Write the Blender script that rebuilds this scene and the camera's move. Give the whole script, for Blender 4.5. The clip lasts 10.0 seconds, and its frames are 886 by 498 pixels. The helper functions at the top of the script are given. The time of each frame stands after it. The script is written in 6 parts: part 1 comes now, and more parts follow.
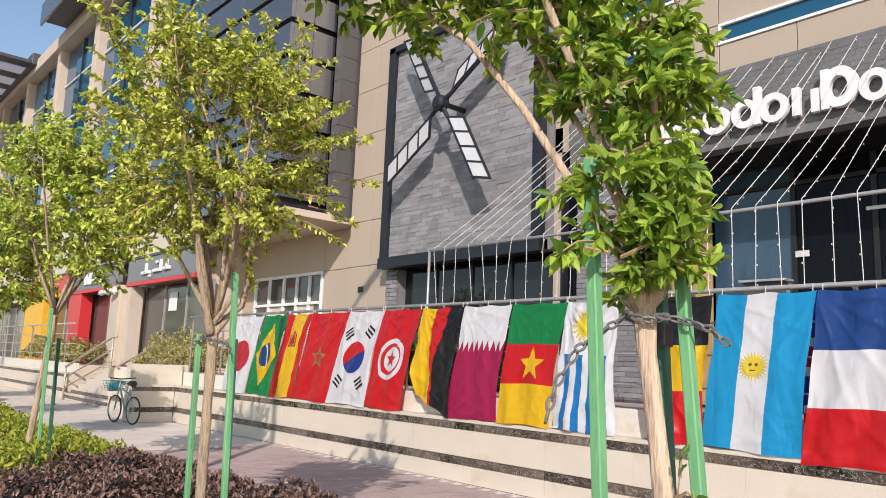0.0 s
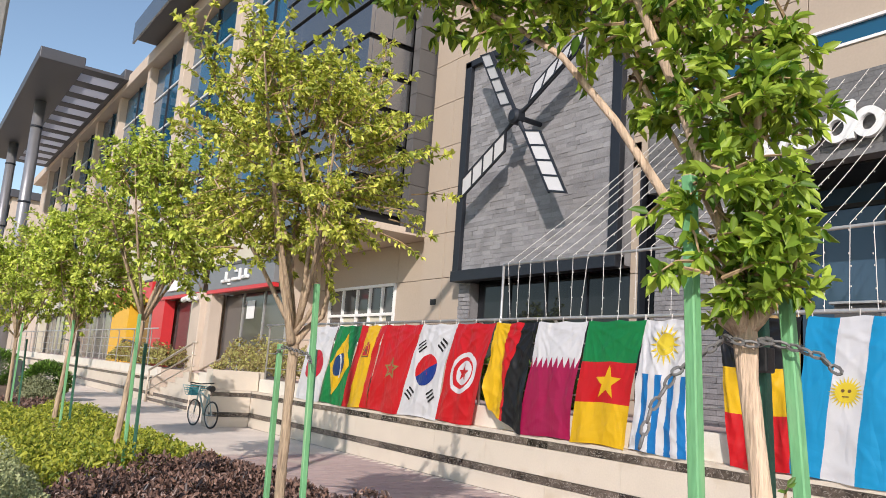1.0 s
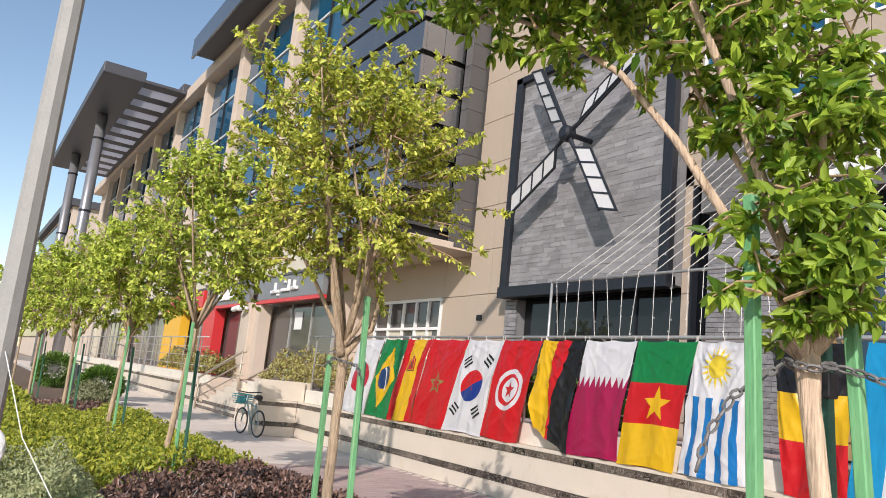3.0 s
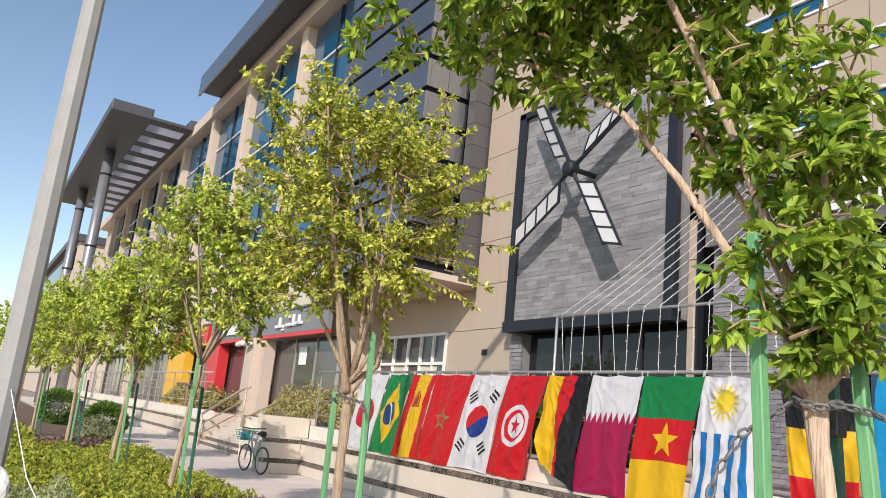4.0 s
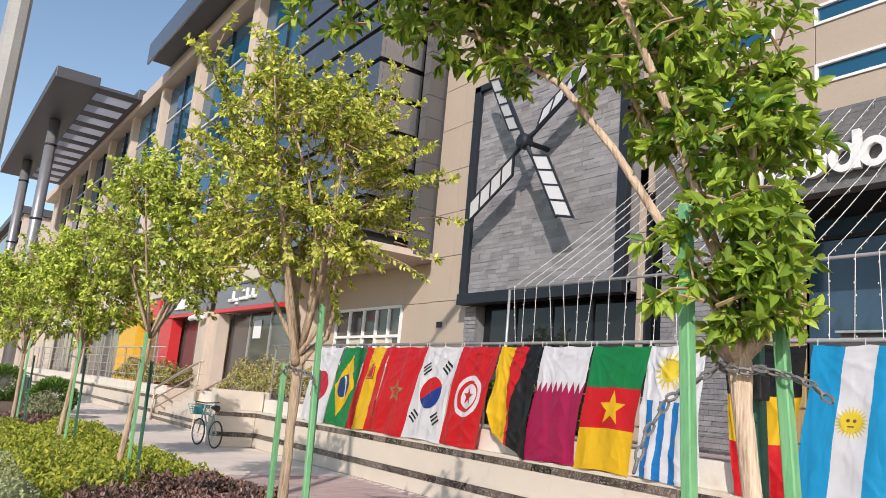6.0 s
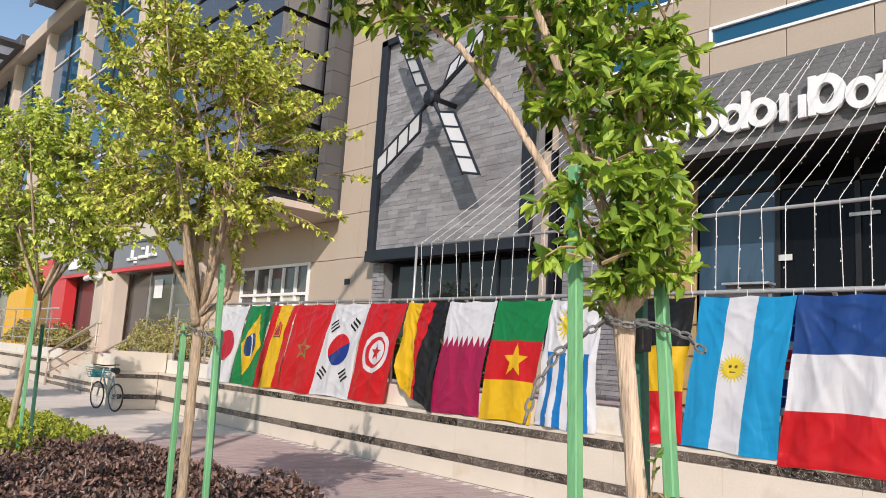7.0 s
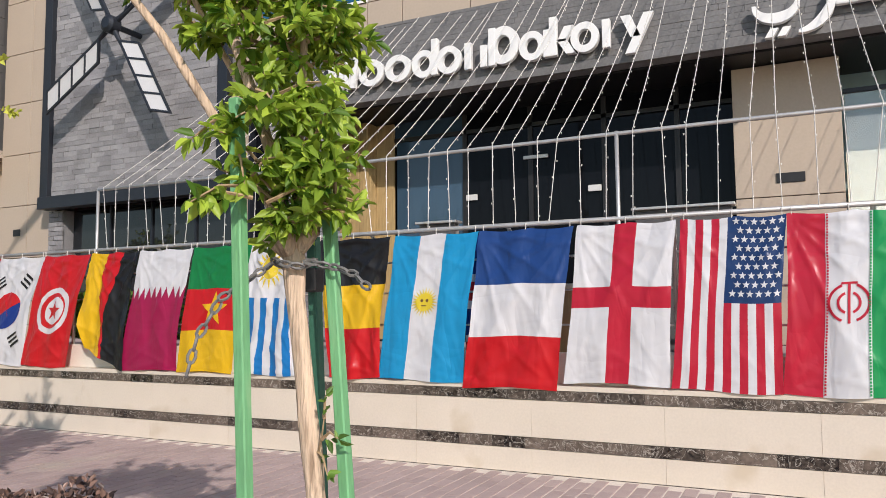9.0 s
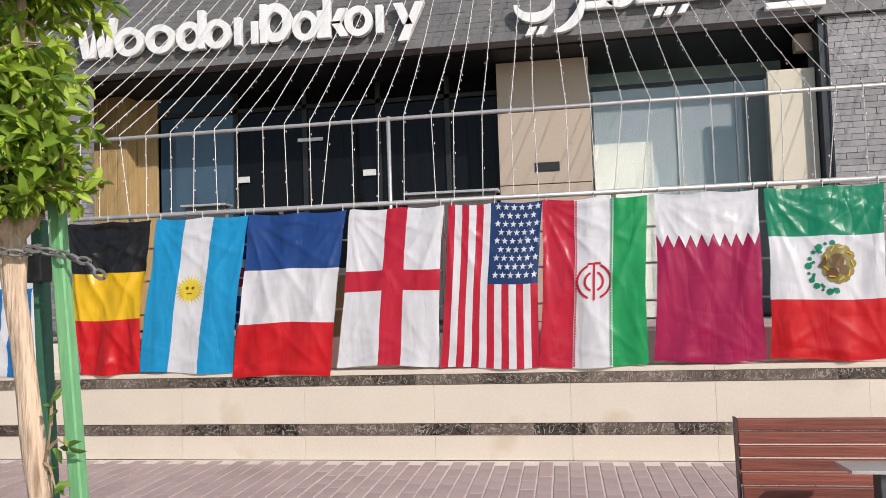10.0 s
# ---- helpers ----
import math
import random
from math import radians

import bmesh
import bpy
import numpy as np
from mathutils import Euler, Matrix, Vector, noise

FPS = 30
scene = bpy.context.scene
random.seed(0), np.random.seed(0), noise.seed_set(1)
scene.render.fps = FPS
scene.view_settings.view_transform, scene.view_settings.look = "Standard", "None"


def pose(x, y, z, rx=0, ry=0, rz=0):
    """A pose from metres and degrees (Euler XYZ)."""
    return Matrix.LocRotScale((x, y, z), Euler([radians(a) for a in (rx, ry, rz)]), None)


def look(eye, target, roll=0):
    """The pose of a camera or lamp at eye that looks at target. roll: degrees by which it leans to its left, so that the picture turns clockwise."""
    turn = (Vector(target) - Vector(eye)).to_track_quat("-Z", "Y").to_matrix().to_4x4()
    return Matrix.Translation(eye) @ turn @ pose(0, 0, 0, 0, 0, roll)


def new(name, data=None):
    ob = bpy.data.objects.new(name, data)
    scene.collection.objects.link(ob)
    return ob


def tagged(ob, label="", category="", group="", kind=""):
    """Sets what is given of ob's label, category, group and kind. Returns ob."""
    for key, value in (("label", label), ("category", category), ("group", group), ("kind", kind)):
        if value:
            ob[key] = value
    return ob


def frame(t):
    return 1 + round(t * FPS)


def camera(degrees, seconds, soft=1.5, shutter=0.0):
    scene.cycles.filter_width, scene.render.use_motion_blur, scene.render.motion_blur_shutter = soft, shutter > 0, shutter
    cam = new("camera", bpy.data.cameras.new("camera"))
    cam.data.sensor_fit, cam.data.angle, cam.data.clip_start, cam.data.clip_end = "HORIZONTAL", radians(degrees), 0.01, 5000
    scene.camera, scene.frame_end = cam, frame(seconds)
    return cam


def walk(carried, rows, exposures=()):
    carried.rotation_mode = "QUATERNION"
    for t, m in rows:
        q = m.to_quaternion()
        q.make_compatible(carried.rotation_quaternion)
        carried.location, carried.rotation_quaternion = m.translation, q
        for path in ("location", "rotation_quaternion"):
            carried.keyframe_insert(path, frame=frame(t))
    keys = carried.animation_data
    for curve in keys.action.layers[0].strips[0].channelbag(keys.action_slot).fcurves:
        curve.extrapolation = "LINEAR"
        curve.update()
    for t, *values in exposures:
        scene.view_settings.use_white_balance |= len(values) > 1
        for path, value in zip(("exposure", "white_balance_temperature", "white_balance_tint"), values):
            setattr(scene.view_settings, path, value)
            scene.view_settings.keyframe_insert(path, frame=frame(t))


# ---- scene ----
cam = camera(61.2, 10.0, 0.9)
PATH = [
    (0, (1.392, -6.814, 1.478), (-0.095, -5.512, 1.784), 2.3),
    (0.5, (1.356, -6.824, 1.485), (-0.201, -5.612, 1.808), 3.4),
    (1, (1.337, -6.848, 1.488), (-0.265, -5.696, 1.818), 4.1),
    (1.5, (1.336, -6.884, 1.487), (-0.318, -5.816, 1.842), 4.9),
    (2, (1.335, -6.882, 1.479), (-0.323, -5.818, 1.822), 5.5),
    (2.5, (1.329, -6.873, 1.479), (-0.337, -5.817, 1.814), 5.9),
    (4, (1.346, -6.895, 1.494), (-0.318, -5.878, 1.94), 5.8),
    (4.5, (1.358, -6.893, 1.497), (-0.297, -5.871, 1.962), 5.7),
    (5, (1.373, -6.877, 1.495), (-0.261, -5.807, 1.925), 5.4),
    (6.5, (1.406, -6.85, 1.485), (-0.157, -5.652, 1.832), 5.0),
    (7, (1.428, -6.838, 1.498), (-0.039, -5.509, 1.788), 3.6),
    (7.5, (1.414, -6.814, 1.497), (-0.06, -5.477, 1.692), 1.7),
    (8, (1.43, -6.8, 1.494), (0.073, -5.344, 1.685), 2.0),
    (8.5, (1.442, -6.73, 1.504), (0.329, -5.081, 1.704), 1.2),
    (9, (1.47, -6.684, 1.501), (0.605, -4.889, 1.663), -0.5),
    (9.5, (1.511, -6.647, 1.494), (0.935, -4.737, 1.631), -1.6),
    (10, (1.512, -6.615, 1.504), (1.2, -4.642, 1.612), -1.9),
]
walk(cam, [(t, look(eye, target, roll)) for t, eye, target, roll in PATH], ((0.0, 0.13), (6.5, 0.11), (8.2, 0.02), (10.0, 0.0)))

# ---- light ----
SUN_FROM = Vector((1.0, -1.0, 0.82)).normalized()
world = bpy.data.worlds.new("world")
scene.world = world
world.use_nodes = True
wn = world.node_tree.nodes
sky = wn.new("ShaderNodeTexSky")
sky.sky_type = "NISHITA"
sky.sun_disc = False
sky.sun_elevation = math.asin(SUN_FROM.z)
sky.sun_rotation = math.atan2(SUN_FROM.x, SUN_FROM.y)
sky.dust_density = 0.4
sky.ozone_density = 0.4
wn["Background"].inputs["Strength"].default_value = 0.15
world.node_tree.links.new(sky.outputs[0], wn["Background"].inputs["Color"])
sun_data = bpy.data.lights.new("sun", "SUN")
sun_data.energy, sun_data.angle, sun_data.color = 3.9, radians(0.55), (1.0, 0.9, 0.85)
sun = new("sun", sun_data)
sun.matrix_world = look(SUN_FROM * 60, (0, 0, 0))


# ---- materials ----
def mat(name, color, rough=0.7, metal=0.0, vary=0.15, scale=6.0, fine=60.0, bump=0.15, spec=0.5, island=0.0, rand=0.0, stain=None, stretch=None):
    """A surface with two scales of colour variation and fine relief; metres as texture space."""
    m = bpy.data.materials.new(name)
    m.use_nodes = True
    nt = m.node_tree
    n, l = nt.nodes, nt.links
    b = n["Principled BSDF"]
    b.inputs["Roughness"].default_value, b.inputs["Metallic"].default_value = rough, metal
    b.inputs["Specular IOR Level"].default_value = spec
    co = n.new("ShaderNodeTexCoord")
    big, small = n.new("ShaderNodeTexNoise"), n.new("ShaderNodeTexNoise")
    big.inputs["Scale"].default_value, big.inputs["Detail"].default_value = scale, 5.0
    small.inputs["Scale"].default_value, small.inputs["Detail"].default_value = fine, 3.0
    space = co.outputs["Object"]
    if stretch:
        mp = n.new("ShaderNodeMapping")
        mp.inputs["Scale"].default_value = stretch
        l.new(space, mp.inputs["Vector"])
        space = mp.outputs[0]
    for t in (big, small):
        l.new(space, t.inputs["Vector"])
    ad = n.new("ShaderNodeMath")
    ad.operation = "ADD"
    l.new(big.outputs["Fac"], ad.inputs[0]), l.new(small.outputs["Fac"], ad.inputs[1])
    last = ad.outputs[0]
    for on, sock, amount in ((island, ("ShaderNodeNewGeometry", "Random Per Island"), island), (rand, ("ShaderNodeObjectInfo", "Random"), rand)):
        if on:
            g, mu, a2 = n.new(sock[0]), n.new("ShaderNodeMath"), n.new("ShaderNodeMath")
            mu.operation, a2.operation = "MULTIPLY_ADD", "ADD"
            mu.inputs[1].default_value, mu.inputs[2].default_value = amount * 2, -amount
            l.new(g.outputs[sock[1]], mu.inputs[0])
            l.new(last, a2.inputs[0]), l.new(mu.outputs[0], a2.inputs[1])
            last = a2.outputs[0]
    mr = n.new("ShaderNodeMapRange")
    mr.inputs["From Min"].default_value, mr.inputs["From Max"].default_value = 0.5, 1.5
    mr.inputs["To Min"].default_value, mr.inputs["To Max"].default_value = 1 - vary * 1.6, 1 + vary * 1.6
    mr.clamp = False
    l.new(last, mr.inputs["Value"])
    mix = n.new("ShaderNodeVectorMath")
    mix.operation = "SCALE"
    mix.inputs[0].default_value = color
    l.new(mr.outputs[0], mix.inputs["Scale"])
    out = mix.outputs[0]
    if stain:
        st, cr, mx = n.new("ShaderNodeTexNoise"), n.new("ShaderNodeMapRange"), n.new("ShaderNodeMix")
        st.inputs["Scale"].default_value, st.inputs["Detail"].default_value = stain[1], 6.0
        l.new(space, st.inputs["Vector"])
        cr.inputs["From Min"].default_value, cr.inputs["From Max"].default_value = stain[2], stain[2] + 0.12
        l.new(st.outputs["Fac"], cr.inputs["Value"])
        mx.data_type = "RGBA"
        l.new(cr.outputs[0], mx.inputs["Factor"]), l.new(out, mx.inputs["A"])
        mx.inputs["B"].default_value = (*stain[0], 1)
        out = mx.outputs["Result"]
    l.new(out, b.inputs["Base Color"])
    if bump:
        bp = n.new("ShaderNodeBump")
        bp.inputs["Strength"].default_value, bp.inputs["Distance"].default_value = bump, 0.01
        l.new(small.outputs["Fac"], bp.inputs["Height"]), l.new(bp.outputs[0], b.inputs["Normal"])
    return m


def leaf_mat(name, dark, light, trans=0.35, gloss=0.45):
    m = bpy.data.materials.new(name)
    m.use_nodes = True
    n, l = m.node_tree.nodes, m.node_tree.links
    b = n["Principled BSDF"]
    b.inputs["Roughness"].default_value, b.inputs["Specular IOR Level"].default_value = gloss, 0.4
    g, cr = n.new("ShaderNodeNewGeometry"), n.new("ShaderNodeValToRGB")
    cr.color_ramp.elements[0].color, cr.color_ramp.elements[1].color = (*dark, 1), (*light, 1)
    l.new(g.outputs["Random Per Island"], cr.inputs["Fac"])
    l.new(cr.outputs[0], b.inputs["Base Color"])
    tr, mx = n.new("ShaderNodeBsdfTranslucent"), n.new("ShaderNodeMixShader")
    l.new(cr.outputs[0], tr.inputs["Color"])
    mx.inputs["Fac"].default_value = trans
    l.new(b.outputs[0], mx.inputs[1]), l.new(tr.outputs[0], mx.inputs[2])
    l.new(mx.outputs[0], n["Material Output"].inputs["Surface"])
    return m


def cloth_mat(name, color, trans=0.2):
    """Thin shiny polyester with sharp creases running several ways."""
    m = mat(name, color, rough=0.33, vary=0.06, scale=3, fine=400, bump=0, spec=0.34)
    n, l = m.node_tree.nodes, m.node_tree.links
    b = n["Principled BSDF"]
    co, last = n.new("ShaderNodeTexCoord"), None
    for scale, turn, stretch in ((5.0, 0.5, (1.0, 1.0, 0.28)), (6.5, -0.7, (1.0, 1.0, 0.3)), (3.4, 1.3, (0.35, 1.0, 1.0))):
        mp, nz, sb, ab = n.new("ShaderNodeMapping"), n.new("ShaderNodeTexNoise"), n.new("ShaderNodeMath"), n.new("ShaderNodeMath")
        mp.inputs["Rotation"].default_value, mp.inputs["Scale"].default_value = (0, turn, 0), stretch
        nz.inputs["Scale"].default_value, nz.inputs["Detail"].default_value, nz.inputs["Distortion"].default_value = scale, 1.5, 0.6
        l.new(co.outputs["Object"], mp.inputs["Vector"]), l.new(mp.outputs[0], nz.inputs["Vector"])
        sb.operation, ab.operation = "SUBTRACT", "ABSOLUTE"
        sb.inputs[1].default_value = 0.5
        l.new(nz.outputs["Fac"], sb.inputs[0]), l.new(sb.outputs[0], ab.inputs[0])
        if last:
            ad = n.new("ShaderNodeMath")
            l.new(last, ad.inputs[0]), l.new(ab.outputs[0], ad.inputs[1])
            last = ad.outputs[0]
        else:
            last = ab.outputs[0]
    bp = n.new("ShaderNodeBump")
    bp.inputs["Strength"].default_value, bp.inputs["Distance"].default_value = 0.45, 0.035
    l.new(last, bp.inputs["Height"]), l.new(bp.outputs[0], b.inputs["Normal"])
    tr, mx = n.new("ShaderNodeBsdfTranslucent"), n.new("ShaderNodeMixShader")
    tr.inputs["Color"].default_value = (*color, 1)
    mx.inputs["Fac"].default_value = trans
    l.new(b.outputs[0], mx.inputs[1]), l.new(tr.outputs[0], mx.inputs[2])
    l.new(mx.outputs[0], n["Material Output"].inputs["Surface"])
    return m


def glass_mat(name, color, rough=0.04, clear=0.0, gloss=0.8):
    m = bpy.data.materials.new(name)
    m.use_nodes = True
    b = m.node_tree.nodes["Principled BSDF"]
    b.inputs["Base Color"].default_value = (*color, 1)
    b.inputs["Roughness"].default_value, b.inputs["IOR"].default_value = rough, 1.5
    b.inputs["Transmission Weight"].default_value = clear
    b.inputs["Specular IOR Level"].default_value = gloss
    return m


def marble_mat(name):
    m = mat(name, (0.095, 0.075, 0.06), rough=0.25, vary=0.6, scale=7, fine=30, bump=0.02, rand=0.35)
    n, l = m.node_tree.nodes, m.node_tree.links
    b = n["Principled BSDF"]
    old = b.inputs["Base Color"].links[0].from_socket
    co, wv, mr, mx = n.new("ShaderNodeTexCoord"), n.new("ShaderNodeTexNoise"), n.new("ShaderNodeMapRange"), n.new("ShaderNodeMix")
    wv.inputs["Scale"].default_value, wv.inputs["Detail"].default_value, wv.inputs["Distortion"].default_value = 5.5, 7, 3.5
    l.new(co.outputs["Object"], wv.inputs["Vector"])
    d = n.new("ShaderNodeMath")
    d.operation = "SUBTRACT"
    d.inputs[1].default_value = 0.5
    ab = n.new("ShaderNodeMath")
    ab.operation = "ABSOLUTE"
    l.new(wv.outputs["Fac"], d.inputs[0]), l.new(d.outputs[0], ab.inputs[0])
    mr.inputs["From Min"].default_value, mr.inputs["From Max"].default_value = 0.0, 0.02
    mr.inputs["To Min"].default_value, mr.inputs["To Max"].default_value = 0.75, 0.0
    l.new(ab.outputs[0], mr.inputs["Value"])
    mx.data_type = "RGBA"
    l.new(mr.outputs[0], mx.inputs["Factor"]), l.new(old, mx.inputs["A"])
    mx.inputs["B"].default_value = (0.5, 0.46, 0.4, 1)
    l.new(mx.outputs["Result"], b.inputs["Base Color"])
    return m


M = {
    "limestone": mat("limestone", (0.635, 0.56, 0.46), 0.6, vary=0.06, scale=1.6, fine=50, bump=0.05, rand=0.08, stain=((0.56, 0.475, 0.36), 1.7, 0.6)),
    "marble": marble_mat("dark_marble"),
    "joint": mat("mortar", (0.58, 0.5, 0.41), 0.9, vary=0.15),
    "paver": mat("paver", (0.41, 0.315, 0.29), 0.85, vary=0.16, scale=1.1, fine=70, bump=0.3, rand=0.16, island=0.16, stain=((0.45, 0.38, 0.32), 0.9, 0.56)),
    "sand_joint": mat("sand_joint", (0.68, 0.6, 0.52), 0.95, vary=0.15, scale=1.5),
    "ground": mat("ground", (0.34, 0.29, 0.23), 0.95, vary=0.2, scale=0.4, fine=20, bump=0.3),
    "soil": mat("soil", (0.16, 0.11, 0.075), 0.95, vary=0.35, scale=5, fine=50, bump=0.8),
    "beige": mat("beige_panel", (0.45, 0.368, 0.285), 0.45, vary=0.05, scale=0.7, fine=30, bump=0.03, rand=0.05),
    "beige_back": mat("panel_gap", (0.1, 0.08, 0.06), 0.9, vary=0.1),
    "cream": mat("cream_wall", (0.6, 0.555, 0.44), 0.7, vary=0.06, scale=1.2),
    "stucco": mat("stucco", (0.57, 0.475, 0.385), 0.85, vary=0.1, scale=1.0, fine=40, bump=0.25),
    "slate": mat("slate_brick", (0.238, 0.232, 0.234), 0.6, vary=0.2, scale=3, fine=40, bump=0.35, island=0.38, rand=0.3),
    "slate_joint": mat("slate_joint", (0.2, 0.198, 0.2), 0.9, vary=0.15),
    "fascia": mat("fascia_stone", (0.15, 0.148, 0.146), 0.65, vary=0.22, scale=2.2, fine=35, bump=0.4, island=0.25),
    "dark_frame": mat("dark_metal", (0.022, 0.026, 0.034), 0.45, 0.3, vary=0.1),
    "grey_clad": mat("grey_cladding", (0.25, 0.25, 0.255), 0.26, 0.85, vary=0.06, scale=0.8, fine=25, bump=0.04, rand=0.1),
    "dark_tile": mat("dark_tile", (0.09, 0.086, 0.084), 0.5, vary=0.1, scale=1.5, rand=0.12),
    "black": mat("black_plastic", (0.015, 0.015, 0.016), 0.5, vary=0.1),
    "steel": mat("galvanised_steel", (0.55, 0.54, 0.52), 0.4, 0.6, vary=0.1, scale=8),
    "column_grey": mat("column_grey", (0.3, 0.3, 0.31), 0.35, 0.5, vary=0.1, scale=2),
    "stainless": mat("stainless", (0.6, 0.57, 0.53), 0.3, 0.9, vary=0.06),
    "white": mat("white_paint", (0.8, 0.8, 0.78), 0.5, vary=0.03, scale=2),
    "white_metal": mat("white_metal", (0.75, 0.74, 0.71), 0.4, 0.2, vary=0.05),
    "sail": mat("sail_panel", (0.56, 0.56, 0.56), 0.5, vary=0.06, scale=2),
    "upstand": mat("upstand_paint", (0.7, 0.655, 0.57), 0.6, vary=0.06, scale=2, stain=((0.6, 0.53, 0.43), 2.5, 0.62)),
    "rail_beige": mat("rail_beige", (0.56, 0.48, 0.38), 0.4, 0.3, vary=0.06),
    "wire": mat("string_wire", (0.62, 0.6, 0.56), 0.5, vary=0.1),
    "bulb": mat("bulb", (0.78, 0.75, 0.68), 0.25, vary=0.05),
    "wood_clad": mat("wood_cladding", (0.42, 0.3, 0.14), 0.5, vary=0.2, scale=10, fine=60, bump=0.15, stretch=(1, 1, 0.06)),
    "bench_wood": mat("bench_slat", (0.19, 0.055, 0.035), 0.5, vary=0.3, scale=14, fine=90, bump=0.25, rand=0.15, stretch=(0.06, 1, 1)),
    "bench_edge": mat("bench_edge", (0.06, 0.035, 0.03), 0.5, 0.2, vary=0.1),
    "cast": mat("cast_iron", (0.09, 0.095, 0.1), 0.5, 0.4, vary=0.1),
    "stake": mat("stake_paint", (0.15, 0.38, 0.17), 0.6, vary=0.2, scale=14, fine=90, bump=0.25, stain=((0.26, 0.45, 0.23), 14, 0.6), stretch=(1, 1, 0.15)),
    # darker green, used on the back stake of each tree
    "stake_dark": mat("stake_dark_green", (0.035, 0.13, 0.08), 0.6, vary=0.14, scale=4, fine=45, bump=0.35),
    "bark": mat("bark", (0.56, 0.42, 0.3), 0.85, vary=0.32, scale=22, fine=110, bump=1.0, stain=((0.3, 0.21, 0.14), 40, 0.58), stretch=(1, 1, 0.1)),
    "bark_old": mat("bark_old", (0.4, 0.3, 0.2), 0.85, vary=0.35, scale=20, fine=100, bump=1.0, stain=((0.2, 0.14, 0.09), 30, 0.55), stretch=(1, 1, 0.12)),
    "twig": mat("twig_bark", (0.36, 0.25, 0.14), 0.8, vary=0.25, scale=9, bump=0.5),
    "tie": mat("rubber_tie", (0.16, 0.155, 0.15), 0.55, vary=0.2, scale=20, bump=0.3),
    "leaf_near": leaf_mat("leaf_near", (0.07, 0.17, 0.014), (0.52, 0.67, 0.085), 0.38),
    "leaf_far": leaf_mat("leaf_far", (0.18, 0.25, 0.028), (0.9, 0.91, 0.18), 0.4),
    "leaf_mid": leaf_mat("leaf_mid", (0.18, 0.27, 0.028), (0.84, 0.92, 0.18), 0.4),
    "leaf_purple": leaf_mat("leaf_purple", (0.02, 0.016, 0.018), (0.3, 0.18, 0.135), 0.15, 0.35),
    "leaf_green": leaf_mat("leaf_green", (0.11, 0.18, 0.018), (0.6, 0.6, 0.08), 0.42),
    "leaf_silver": leaf_mat("leaf_silver", (0.2, 0.24, 0.1), (0.52, 0.55, 0.29), 0.2, 0.6),
    "leaf_dull": leaf_mat("leaf_dull", (0.12, 0.14, 0.06), (0.34, 0.36, 0.2), 0.25, 0.6),
    "leaf_dry": leaf_mat("leaf_dry", (0.2, 0.13, 0.06), (0.5, 0.5, 0.16), 0.25, 0.6),
    "leaf_bush": leaf_mat("leaf_bush", (0.04, 0.09, 0.015), (0.18, 0.32, 0.05), 0.25),
    "glass_blue": glass_mat("blue_glass", (0.012, 0.085, 0.16), 0.06),
    "glass_dark": glass_mat("dark_glass", (0.006, 0.007, 0.009), 0.03, 0.0, 0.12),
    "glass_under": glass_mat("low_window_glass", (0.012, 0.014, 0.017), 0.02, 0.0, 0.5),
    # blue base colour stands for sky reflected in the entrance glass
    "glass_door_sky": glass_mat("door_glass_sky", (0.045, 0.085, 0.13), 0.03, 0.0, 0.6),
    "glass_shop": glass_mat("shop_front_glass", (0.085, 0.08, 0.078), 0.08, 0.0, 0.7),
    "glass_clear": glass_mat("shop_glass", (0.85, 0.92, 0.93), 0.0, 0.85),
    # near-black base colour stands in for the missing light indoors
    "interior": mat("shaded_interior", (0.012, 0.011, 0.011), 0.9, vary=0.2),
    "red": mat("red_panel", (0.6, 0.035, 0.04), 0.4, vary=0.05),
    "yellow": mat("yellow_panel", (0.75, 0.42, 0.03), 0.45, vary=0.05),
    "sign_grey": mat("sign_grey", (0.2, 0.21, 0.22), 0.5, vary=0.05),
    "concrete": mat("concrete", (0.46, 0.44, 0.41), 0.8, vary=0.12, scale=3, fine=40, bump=0.2),
    "lamp_post": mat("lamp_post", (0.36, 0.355, 0.335), 0.7, 0.0, vary=0.08, scale=6),
    "bike": mat("bike_paint", (0.24, 0.33, 0.33), 0.35, vary=0.05),
    "teal": mat("teal_plastic", (0.05, 0.25, 0.28), 0.5, vary=0.1),
    "louvre": cloth_mat("translucent_louvre", (0.75, 0.75, 0.78), 0.6),
    "magenta": mat("magenta_board", (0.42, 0.02, 0.16), 0.5, vary=0.05),
    # flat colour that paints the sky reflected in the shop window
    "sky_panel": mat("sky_reflection_panel", (0.33, 0.46, 0.475), 0.7, vary=0.08, scale=1.5),
    "canopy": mat("canopy_metal", (0.08, 0.08, 0.088), 0.5, 0.2, vary=0.06, scale=0.5),
}
C = {k: cloth_mat("cloth_" + k, v) for k, v in {
    "lemon": (0.7, 0.54, 0.04), "white": (0.68, 0.68, 0.695), "red": (0.55, 0.012, 0.018), "green": (0.01, 0.2, 0.055), "yellow": (0.74, 0.45, 0.015), "blue": (0.012, 0.04, 0.24),
    "navy": (0.016, 0.045, 0.14), "black": (0.014, 0.014, 0.016), "maroon": (0.35, 0.011, 0.072), "sky": (0.015, 0.29, 0.56), "royal": (0.015, 0.18, 0.48),
    "france": (0.018, 0.06, 0.22), "brown": (0.16, 0.09, 0.035), "olive": (0.26, 0.22, 0.07), "lime": (0.015, 0.3, 0.09), "crimson": (0.48, 0.016, 0.04), "teal": (0.008, 0.22, 0.11)}.items()}


